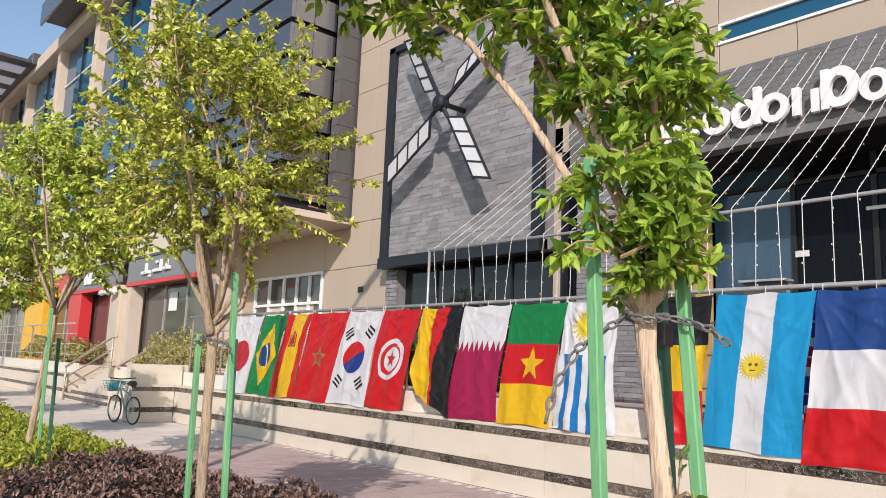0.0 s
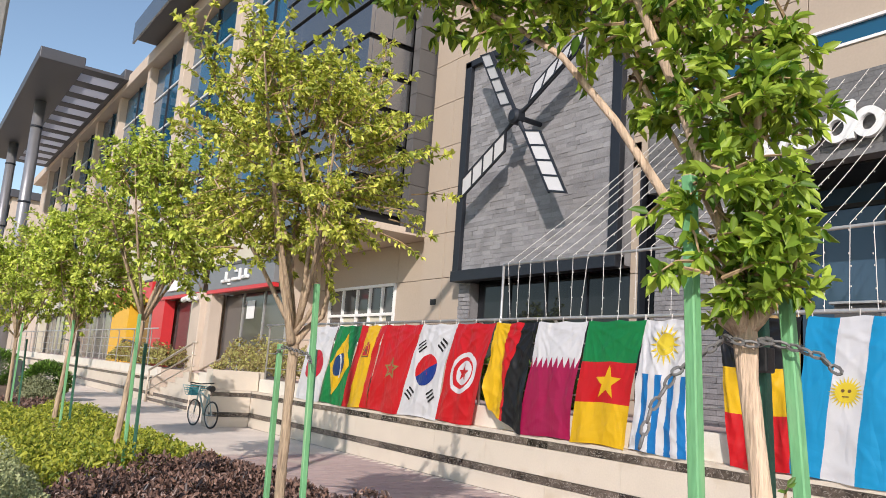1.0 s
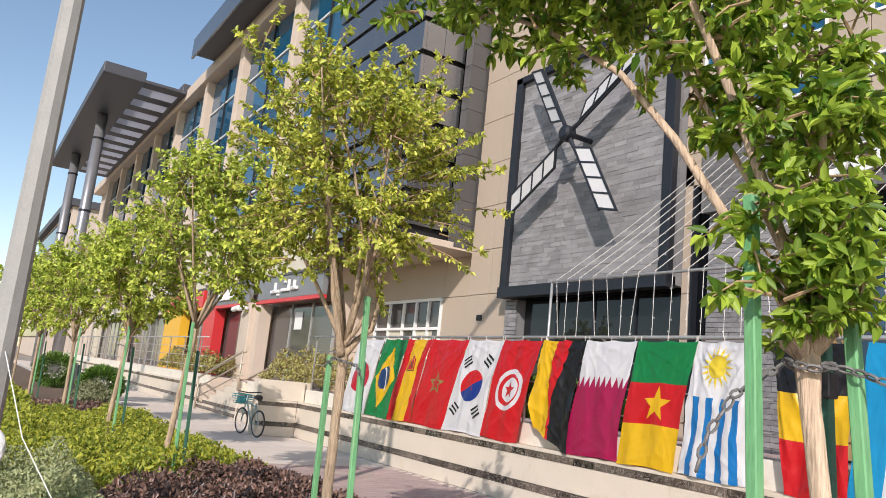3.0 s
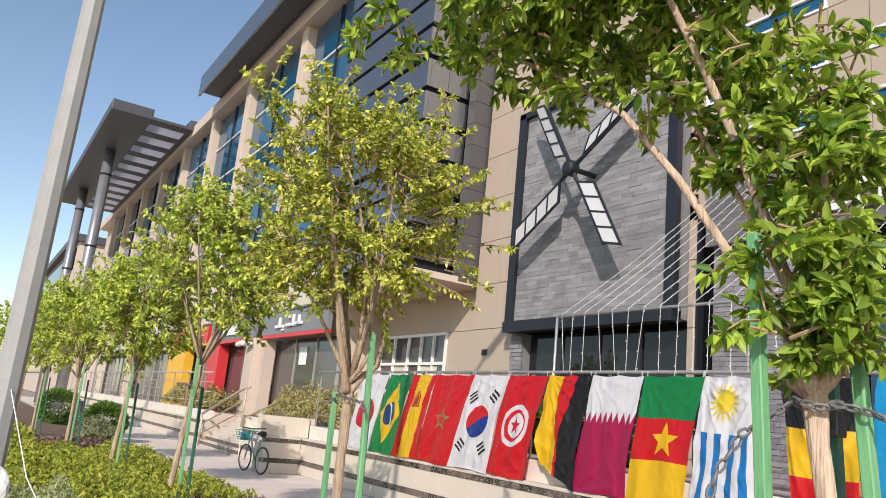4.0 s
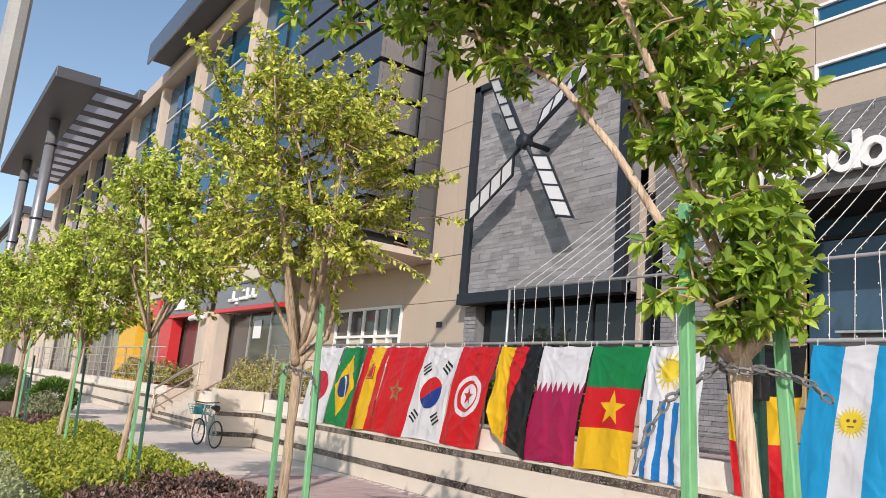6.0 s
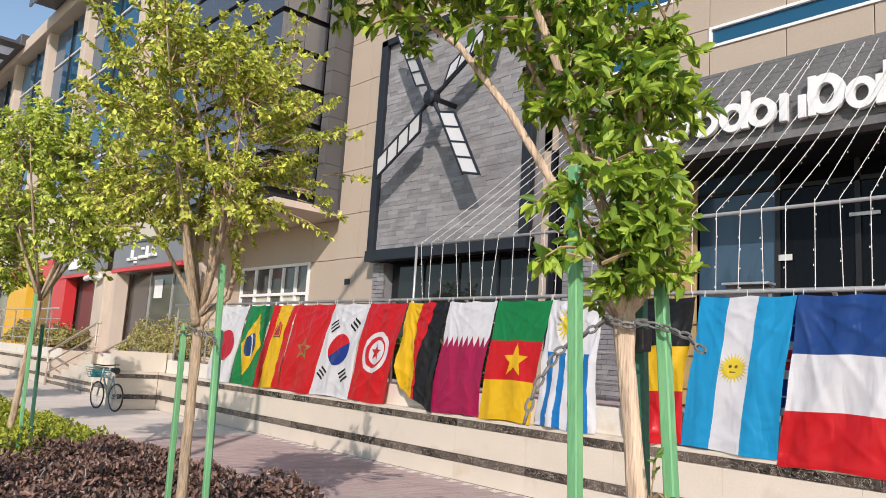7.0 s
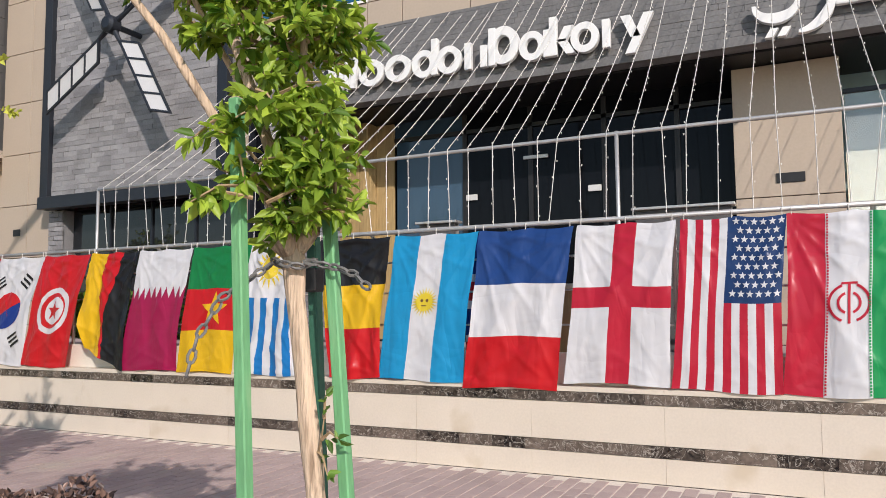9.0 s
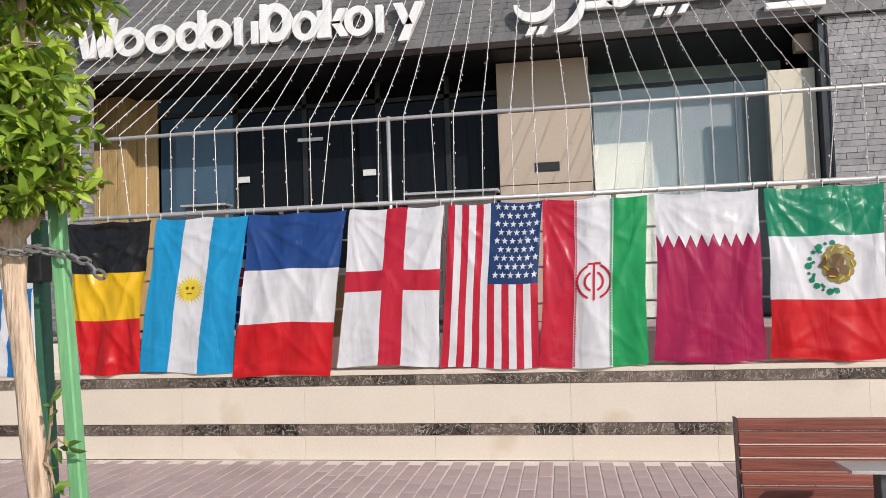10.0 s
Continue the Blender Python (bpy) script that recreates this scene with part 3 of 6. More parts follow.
def arc(x, z, w, h, t, a0, a1):
    """A curved flat stroke along part of an oval, thinner towards its ends."""
    bm, n, rows = bmesh.new(), 20, []
    for i in range(n + 1):
        a, k = a0 + (a1 - a0) * i / n, t * (0.35 + 0.65 * math.sin(math.pi * i / n))
        rows.append([bm.verts.new((x + math.cos(a) * (w / 2 - d), y, z + math.sin(a) * (h / 2 - d))) for y in (BY - 0.13, BY - 0.05) for d in (0, k)])
    for p, q in zip(rows, rows[1:]):
        for i, j in ((0, 1), (1, 3), (3, 2), (2, 0)):
            bm.faces.new((p[i], p[j], q[j], q[i]))
    bm.faces.new((rows[0][0], rows[0][2], rows[0][3], rows[0][1])), bm.faces.new((rows[-1][0], rows[-1][1], rows[-1][3], rows[-1][2]))
    bmesh.ops.recalc_face_normals(bm, faces=bm.faces)
    return bm


SZ = 4.715
for xb, xt, h in ((-4.66, -4.77, 0.52), (-4.58, -4.49, 0.46), (-4.42, -4.51, 0.46), (-4.36, -4.27, 0.52)):
    part("slanted_shape", slant(xb, xt, SZ, SZ + h, 0.085), M["white"], sign)
for x0, x1 in ((-4.2, -3.79), (-3.76, -3.35), (-3.33, -2.96), (-2.95, -2.58), (-1.75, -1.4), (-1.06, -0.7)):
    part("round_shape", ring((x0 + x1) / 2, SZ + 0.18, x1 - x0, 0.39, 0.09), M["white"], sign)
part("round_shape", ring(-1.97, SZ + 0.255, 0.44, 0.51, 0.12), M["white"], sign)
for x, z0, h in ((-3.03, 0, 0.51), (-2.53, 0, 0.37), (-2.3, 0, 0.3), (-2.18, 0, 0.51), (-1.42, 0, 0.36), (-1.34, 0, 0.51), (-0.66, 0, 0.36)):
    part("post_shape", slab(x, x + 0.098, BY - 0.132, BY - 0.048, SZ + z0, SZ + z0 + h, 0.008), M["white"], sign)
part("slanted_shape", slant(-1.12, -1.24, SZ, SZ + 0.2, 0.12), M["white"], sign)
part("slanted_shape", slant(-1.24, -1.14, SZ + 0.17, SZ + 0.36, 0.12), M["white"], sign)
part("slanted_shape", slant(-0.38, -0.15, SZ - 0.12, SZ + 0.36, 0.12), M["white"], sign)
part("slanted_shape", slant(-0.31, -0.43, SZ + 0.08, SZ + 0.36, 0.12), M["white"], sign)
sign2 = thing("script_sign_shapes", (3, BY, 4.75), "raised white curved shapes of a second sign on the band", "sign")
for x, z, w, h, t in ((1.31, 4.9, 0.5, 0.44, 0.12), (2.32, 4.94, 0.36, 0.34, 0.11), (3.5, 4.94, 0.5, 0.3, 0.11), (4.25, 4.95, 0.4, 0.3, 0.1)):
    part("curved_shape", arc(x, z, w, h, t, math.pi * 0.98, math.pi * 2.05), M["white"], sign2)
part("curved_shape", arc(1.58, 4.86, 0.66, 0.66, 0.11, -math.pi * 0.55, math.pi * 0.12), M["white"], sign2)
for x, w, z, h in ((1.9, 0.36, 4.78, 0.1), (2.5, 0.8, 4.79, 0.1), (3.35, 0.12, 4.84, 0.4), (3.9, 0.12, 4.84, 0.44)):
    part("bar_shape", slab(x, x + w, BY - 0.13, BY - 0.05, z, z + h, 0.02), M["white"], sign2)
for x, z in ((1.24, 4.575), (1.37, 4.575), (2.74, 4.68), (2.86, 4.68), (3.02, 4.69)):
    part("dot_shape", slant(x - 0.055, x + 0.005, z - 0.05, z + 0.05, 0.085), M["white"], sign2)

# ---- windmill panel ----
PX0, PX1, PZ0, PZ1, PY = -10.96, -6.6, 3.44, 8.02, 2.36
wm = tagged(part("wall_windmill", slab(PX0, PX1, PY + 0.03, 3.0, PZ0 - 0.02, PZ1 + 0.1), M["slate_joint"]), "grey slate brick panel in a dark frame behind the windmill", "wall", kind="structure")
PIECES.append((wm, "brick", "slate", bricks(PX0 + 0.2, PX1 - 0.2, PZ0 + 0.17, PZ1, PY, 0.3, 0.088, 0.003, 3, 0.012), lambda b: b[4] < 5.5))
for q in ((PX0, PX0 + 0.2, PZ0, PZ1 + 0.1), (PX1 - 0.2, PX1, PZ0, PZ1 + 0.1)):
    part("frame_post", slab(q[0], q[1], PY - 0.1, PY + 0.1, q[2], q[3], 0.006), M["dark_frame"], wm)
part("frame_sill", slab(PX0, PX1, PY - 0.14, PY + 0.1, PZ0 - 0.07, PZ0 + 0.15, 0.006), M["dark_frame"], wm)
part("frame_head", slab(PX0, PX1, PY - 0.1, PY + 0.1, PZ1 - 0.02, PZ1 + 0.12, 0.006), M["dark_frame"], wm)
under = thing("window_under_windmill", (-9, FY + 0.2, 1.04), "long dark window below the windmill panel", "window", kind="structure")
for i in range(4):
    a = -10.6 + i * 1.0
    part("pane", slab(a + 0.02, a + 0.98, FY + 0.1, FY + 0.112, 1.1, PZ0), M["glass_under"], under)
    part("mullion", slab(a + 0.98, a + 1.02, FY + 0.07, FY + 0.15, 1.04, PZ0), M["dark_frame"], under)
# unseen wall added to block sky above the panes, near-black as shade
tagged(part("wall_under_rear", slab(-11.15, -6.1, 3.3, 3.4, 1.0, 5.5), M["interior"]), "added near-black wall keeping sky out behind the long window", "wall", kind="structure")
ub = tagged(part("wall_brick_pier", slab(-10.98, -10.62, FY - 0.08, FY + 0.5, 1.0, PZ0 - 0.07), M["slate_joint"]), "slate brick pier under the windmill panel", "wall", kind="structure")
PIECES.append((ub, "brick", "slate", bricks(-10.98, -10.62, 1.04, PZ0 - 0.08, FY - 0.11, 0.25, 0.085, 0.01, 21), lambda b: True))
tagged(part("wall_under_back", slab(-6.62, -6.6, FY + 0.07, FY + 0.5, 1.0, PZ0), M["beige_back"]), "dark recess beside the window", "wall", kind="structure")

HUB = Vector((-8.63, PY - 0.58, 6.23))
mill = thing("windmill", HUB, "dark steel windmill with white slatted sails on the brick panel", "windmill")
part("shaft", bar([HUB + Vector((0, 0.62, 0)), HUB + Vector((0, -0.1, 0))], 0.05, 14), M["dark_frame"], mill, smooth=False)
part("hub", bar([HUB + Vector((0, 0.1, 0)), HUB + Vector((0, 0.06, 0)), HUB + Vector((0, -0.1, 0)), HUB + Vector((0, -0.14, 0))], [0.1, 0.15, 0.15, 0.09], 20), M["dark_frame"], mill)
SHEAR = 0.85
for i in range(4):
    turn = Matrix.Translation(HUB) @ Matrix.Rotation(radians(60.0 + 90 * i), 4, "Y")
    pitch = turn @ Matrix.Rotation(radians(-12), 4, "X") @ Matrix(((1, 0, SHEAR, 0), (0, 1, 0, 0), (0, 0, 1, 0), (0, 0, 0, 1)))
    bm = tube(bmesh.new(), [(0.1, 0.0, 0), (0.4, 0.02, 0), (1.8, 0.03, 0)], [0.05, 0.032, 0.026], 10)
    bmesh.ops.transform(bm, verts=bm.verts, matrix=turn)
    part("arm", bm, M["dark_frame"], mill)
    bm = bmesh.new()
    for q in ((0.33, 1.79, 0.0, 0.035), (0.33, 1.79, 0.285, 0.315)):
        box(bm, q[0], q[1], -0.025, 0.025, q[2], q[3])
    for j in range(5):
        x = 0.33 + j * 0.355
        box(bm, x, x + 0.04, -0.025, 0.025, 0.035, 0.285)
    bmesh.ops.transform(bm, verts=bm.verts, matrix=pitch)
    sail = part("sail_frame", bm, M["dark_frame"], mill)
    for j in range(4):
        x = 0.37 + j * 0.355
        bm = slab(x, x + 0.315, -0.012, 0.012, 0.035, 0.285)
        bmesh.ops.transform(bm, verts=bm.verts, matrix=pitch)
        part("sail_panel", bm, M["sail"], sail)

# ---- beige pier and grey louvred block ----
bp = tagged(part("wall_beige_pier", slab(-12.56, -10.98, FY + 0.06, 3.4, 1.0, 14), M["beige_back"]), "tall beige panelled pier beside the windmill", "wall", kind="structure")
panels(bp, -12.56, -10.98, 1.04, 14, FY, [-11.75], [2.0, 2.55, 3.55, 4.55, 5.55, 6.55, 7.6, 8.6, 9.6, 10.6, 11.6, 12.6], M["beige"])
part("plate", slab(-12.13, -11.93, FY - 0.015, FY, 2.97, 3.1, 0.004), M["black"], bp, "small dark plate")
top_lit = tagged(part("wall_behind_windmill", slab(-10.98, -6.75, FY + 0.06, 3.4, 8.16, 14), M["beige_back"]), "beige panels above the windmill", "wall", kind="structure")
panels(top_lit, -10.98, -6.75, 8.17, 14, FY, [-10, -8.9, -7.8], [9.1, 10.0, 10.9, 11.8, 12.7], M["beige"])
BX0, BX1, BYF = -18.1, -12.98, 0.95
blk = tagged(part("block_grey", slab(BX0 + 0.1, BX1 - 0.12, BYF + 0.12, 3.2, 4.75, 14), M["black"]), "grey metal-clad block with dark shadow gaps", "wall", kind="structure")
z = 4.98
while z < 13.5:
    h = 0.83 - 0.13
    for i in range(4):
        a = BX0 + i * (BX1 - BX0) / 4
        part("cladding", slab(a + 0.004, a + (BX1 - BX0) / 4 - 0.004, BYF, BYF + 0.1, z, z + h, 0.005), M["grey_clad"], blk)
    for a, b in ((BYF + 0.104, 1.55), (1.558, 2.15)):
        part("cladding", slab(BX1 - 0.1, BX1, a, b, z, z + h, 0.005), M["grey_clad"], blk)
    z += 0.83
dt = tagged(part("wall_dark_tile", slab(-12.9, -12.64, 2.16, 3.3, 4.6, 14), M["dark_tile"]), "strip of dark grey tiles beside the block", "wall", kind="structure")
for i in range(16):
    part("tile", slab(-12.66, -12.63, 2.15, FY, 4.6 + i * 0.55, 5.14 + i * 0.55, 0.004), M["dark_tile"], dt)
    part("tile", slab(-12.9, -12.63, 2.13, 2.16, 4.6 + i * 0.55, 5.14 + i * 0.55, 0.004), M["dark_tile"], dt)
tagged(part("ceiling_block", slab(BX0, -12.64, BYF + 0.02, 3.2, 4.55, 4.7), M["stucco"]), "plain soffit under the grey block", "ceiling", kind="structure")
lw = tagged(part("wall_low_window", slab(-18.2, -12.58, 2.95, 3.3, 1.0, 4.55), M["beige_back"]), "beige wall under the block", "wall", kind="structure")
panels(lw, -18.2, -12.62, 1.04, 4.55, 2.88, [-17.4, -14.0], [2.1, 2.5, 3.6], M["beige"], [(-17.4, -14.0, 2.1, 3.6)])
ww = thing("window_white", (-15.5, 2.85, 2.2), "white-framed window of small panes", "window", kind="structure")
part("pane", slab(-17.38, -14.02, 2.9, 2.91, 2.1, 3.6), M["glass_shop"], ww)
for x in (-17.36, -16.6, -15.85, -15.2, -14.6, -14.04):
    part("frame_bar", slab(x - 0.035, x + 0.035, 2.84, 2.9, 2.1, 3.6), M["white"], ww)
for z in (2.13, 2.85, 3.57):
    part("frame_bar", slab(-17.32, -14.08, 2.835, 2.9, z - 0.035, z + 0.035), M["white"], ww)
for x in (-16.7, -15.3):
    part("curtain", slab(x, x + 0.9, 2.896, 2.899, 2.16, 2.8), M["cream"], ww, "pale curtain behind the lower panes")

# ---- west wing: glass storeys over small shops ----
WY = 1.5
wing = tagged(part("wall_west_wing", slab(-72, BX0, WY + 0.5, 9, 1.0, 16.6), M["stucco"]), "long beige wing with tall glass bays over small shops", "building", kind="structure")
PILX = [-18.4, -23.7, -30.2, -35.9, -41.8, -47.6, -53.4, -59.2, -65]
for a, b in zip(PILX, PILX[1:]):
    bay = thing("window_bay", (b, WY, 7), "tall blue glass bay with slim transoms", "window", "glass bays", "structure")
    part("pane", slab(b + 0.32, a - 0.32, WY + 0.3, WY + 0.32, 6.4, 15.2), M["glass_blue"], bay)
    for z in (8.1, 9.9, 11.7, 13.5):
        part("transom", slab(b + 0.32, a - 0.32, WY + 0.24, WY + 0.3, z, z + 0.08), M["white_metal"], bay)
    part("mullion", slab((a + b) / 2 - 0.04, (a + b) / 2 + 0.04, WY + 0.22, WY + 0.3, 6.4, 15.2), M["dark_frame"], bay)
for x in PILX:
    tagged(part("pilaster", slab(x - 0.3, x + 0.3, WY - 0.05, WY + 0.5, 4.6, 15.3, 0.02), M["stucco"]), "square beige pilaster between the glass bays", "pilaster", "pilasters", "structure")
tagged(part("cornice", slab(-72, BX0, WY - 0.25, WY + 0.6, 15.3, 15.93, 0.03), M["stucco"]), "beige cornice over the glass bays", "cornice", kind="structure")
tagged(part("spandrel", slab(-72, BX0, WY + 0.06, WY + 0.5, 4.462, 6.4, 0.01), M["cream"]), "cream wall band over the shop signs", "wall", kind="structure")
roof = thing("roof_overhang", (-26, 1, 17), "dark projecting roof slab", "roof", kind="structure")
part("slab", slab(-34.5, -12.8, 0.3, 8, 15.95, 16.5, 0.03), M["canopy"], roof)
part("fascia", slab(-34.6, -12.8, 0.2, 0.3, 15.75, 16.8, 0.02), M["grey_clad"], roof)
can = thing("roof_canopy", (-52, -1, 15.6), "high dark canopy with open slots on two round steel columns", "canopy", kind="structure")
part("front_plate", slab(-65, -39.4, -3.0, -0.9, 15.6, 16.2, 0.04), M["canopy"], can)
part("back_plate", slab(-65, -39.4, 1.0, 1.4, 15.6, 16.2, 0.04), M["canopy"], can)
for i in range(12):
    x = -39.4 - i * 2.25
    part("beam", slab(x - 0.9, x, -0.9, 1.0, 15.62, 15.78, 0.01), M["canopy"], can)
    if i < 11:
        part("louvre", slab(x - 2.25, x - 0.9, -0.88, 0.98, 15.64, 15.67), M["louvre"], can)
for x in (-47.2, -59.0):
    part("column", bar([(x, -1.8, 0.0), (x, -1.8, 15.6)], 0.31, 20), M["column_grey"], can, smooth=True)
    for z in (5, 9.5, 14):
        part("collar", bar([(x, -1.8, z), (x, -1.8, z + 0.12)], 0.335, 20), M["dark_frame"], can, smooth=True)


def shop_unit(x0, x1, frame, sign_m, label, letters, side=None, side_w=0.9):
    u = thing("shop_front", ((x0 + x1) / 2, WY, 1.04), label, "shop front", "west shops", "structure")
    part("sign_board", slab(x0, x1, WY - 0.12, WY + 0.05, 3.665, 4.38, 0.01), sign_m, u)
    part("sign_cap", slab(x0, x1, WY - 0.15, WY + 0.05, 4.385, 4.46), M["dark_tile"], u)
    part("sign_edge", slab(x0, x1, WY - 0.14, WY + 0.05, 3.55, 3.66), frame, u)
    part("side_panel", slab(x0, x0 + side_w, WY - 0.1, WY + 0.3, 1.04, 3.545), side or frame, u)
    n = max(1, int((x1 - x0 - side_w) / 1.4))
    for i in range(n):
        a = x0 + side_w + i * (x1 - x0 - side_w) / n
        b = x0 + side_w + (i + 1) * (x1 - x0 - side_w) / n
        part("pane", slab(a + 0.03, b - 0.03, WY + 0.4, WY + 0.415, 1.04, 3.545), M["glass_shop"], u)
        part("mullion", slab(b - 0.03, b + 0.03, WY + 0.36, WY + 0.44, 1.04, 3.545), M["steel"], u)
    for x, w, z, h in letters:
        part("sign_bar", slab(x, x + w, WY - 0.2, WY - 0.12, z, z + h, 0.02), M["white"], u)


shop_unit(-23.25, -17.95, M["red"], M["sign_grey"], "shop front with grey sign board edged in red", [(-21.9, 0.7, 3.84, 0.1), (-21.6, 0.1, 3.84, 0.34), (-21.0, 0.6, 3.86, 0.1), (-20.45, 0.1, 3.86, 0.36), (-20.2, 0.5, 3.88, 0.1), (-20.0, 0.1, 3.88, 0.3), (-20.8, 0.13, 4.12, 0.08), (-21.3, 0.13, 3.74, 0.07)], M["stucco"], 0.4)
poster = thing("window_poster", (-20.6, WY + 0.38, 2.6), "white paper poster in the shop window", "poster")
part("sheet", slab(-20.9, -20.3, WY + 0.375, WY + 0.385, 2.75, 3.3), M["white"], poster)
shop_unit(-29.5, -24.2, M["red"], M["sign_grey"], "red-framed shop front with grey sign board", [(-27.6 + i * 0.28, 0.19, 3.82, (0.42, 0.28, 0.42, 0.42, 0.28, 0.42, 0.28, 0.28)[i]) for i in range(8)], None, 1.5)
shop_unit(-36.2, -30.0, M["yellow"], M["red"], "yellow and red shop front", [], None, 3.0)
shop_unit(-47, -37, M["stucco"], M["sign_grey"], "far shop front with a dark grey sign", [(-44 + i * 0.8, 0.6, 3.85, (0.18, 0.36, 0.18)[i % 3]) for i in range(7)])
shop_unit(-58, -48, M["cream"], M["cream"], "far cream shop front", [])
pl = tagged(part("shop_pier", slab(-24.15, -23.25, 1.2, WY + 0.5, 1.04, 3.6, 0.02), M["stucco"]), "square beige pier between two shops", "pier", kind="structure")
for x in (-24.2, -23.5):
    cm = thing("security_camera", (x, 1.1, 3.4), "small white security camera on the pier", "camera", "security cameras")
    part("bracket", slab(x - 0.03, x + 0.03, 1.05, 1.2, 3.35, 3.42, 0.005), M["white"], cm)
    part("housing", bar([(x - 0.22, 0.98, 3.36), (x + 0.2, 1.02, 3.42)], 0.09, 10), M["white"], cm)
# distant block closing the street
far = thing("distant_building", (-110, 8, 0), "hazy distant office block with banded windows", "building")
part("wall", slab(-128, -90, 1.5, 22, 0, 17), M["stucco"], far)
part("roof", slab(-128.5, -89.5, 0.8, 22, 17, 17.8), M["canopy"], far)
for i in range(4):
    part("window", slab(-127, -91, 1.3, 1.5, 2.5 + i * 3.8, 4.9 + i * 3.8), M["glass_dark"], far)


# ---- railing, light frame and strings on the terrace ----
RY, RZ = 0.12, 2.315
for x0, x1, step in ((END + 0.2, 10.4, 1.55), (-60, STEP_B - 0.3, 2.2)):
    rl = thing("terrace_railing", ((x0 + x1) / 2, RY + 0.1, 1.09), "metal railing along the terrace edge", "railing", "terrace railings")
    part("handrail", bar([(x0, RY, RZ), (x1, RY, RZ)], 0.024, 10), M["steel"], rl, smooth=True)
    for z in (1.35, 1.68, 2.0):
        part("midrail", bar([(x0, RY + 0.08, z), (x1, RY + 0.08, z)], 0.011, 6), M["steel"], rl, smooth=True)
    x = x0
    while x < x1 + 0.01:
        part("post", bar([(x, RY + 0.08, 1.09), (x, RY + 0.08, RZ - 0.06), (x, RY, RZ)], 0.022, 8), M["steel"], rl, smooth=True)
        x += step
FZ, FX0, FX1 = 3.105, -6.82, 8.5
fr = thing("light_frame", (0, RY, RZ), "thin galvanised pipe frame carrying string lights", "frame")
part("top_rail", bar([(FX0, RY, FZ), (-3, RY, FZ - 0.012), (1, RY, FZ), (FX1, RY, FZ - 0.01)], 0.019, 8), M["steel"], fr, smooth=True)
for x in (FX0, -0.03, 6.9):
    part("post", bar([(x, RY, 1.1), (x, RY, FZ + 0.02)], 0.019, 8), M["steel"], fr, smooth=True)
rng = random.Random(4)
x, n = FX0 + 0.12, 0
while x < 7.6:
    n += 1
    s = thing("string_light", (x, RY, RZ), "white wire string of small bulbs from the frame to the facade", "string light", "string lights")
    top = Vector((x + 0.12 - 0.135 * x + rng.uniform(-0.1, 0.1), BY - 0.02, 5.56 + rng.uniform(-0.08, 0.06)))
    knee = Vector((x, RY - 0.02, FZ + 0.02))
    low = Vector((x + rng.choice((0, 0, 0.02, 0.1)) * rng.choice((-1, 1)), RY - 0.02, RZ))
    sag = rng.uniform(0.05, 0.13)
    line = []
    for i in range(13):
        t = i / 12
        p = top.lerp(knee, t)
        p.z -= sag * math.sin(math.pi * t)
        line.append(p)
    line += [knee.lerp(low, (i + 1) / 5) for i in range(5)]
    part("wire", bar(line, 0.0042, 4), M["wire"], s)
    bl = []
    for a, b in zip(line, line[1:]):
        k = max(1, int((b - a).length / 0.11))
        for j in range(k):
            p = a.lerp(b, (j + rng.uniform(0.2, 0.8)) / k)
            dx, dz = rng.uniform(-0.02, 0.02), -0.012
            bl.append((p.x + dx - 0.0034, p.x + dx + 0.0034, p.y - 0.0034, p.y + 0.0034, p.z + dz - 0.009, p.z + dz + 0.007))
    many_boxes("bulb", bl, M["bulb"], s)["kind"] = "stuff"
    x += rng.uniform(0.2, 0.29)


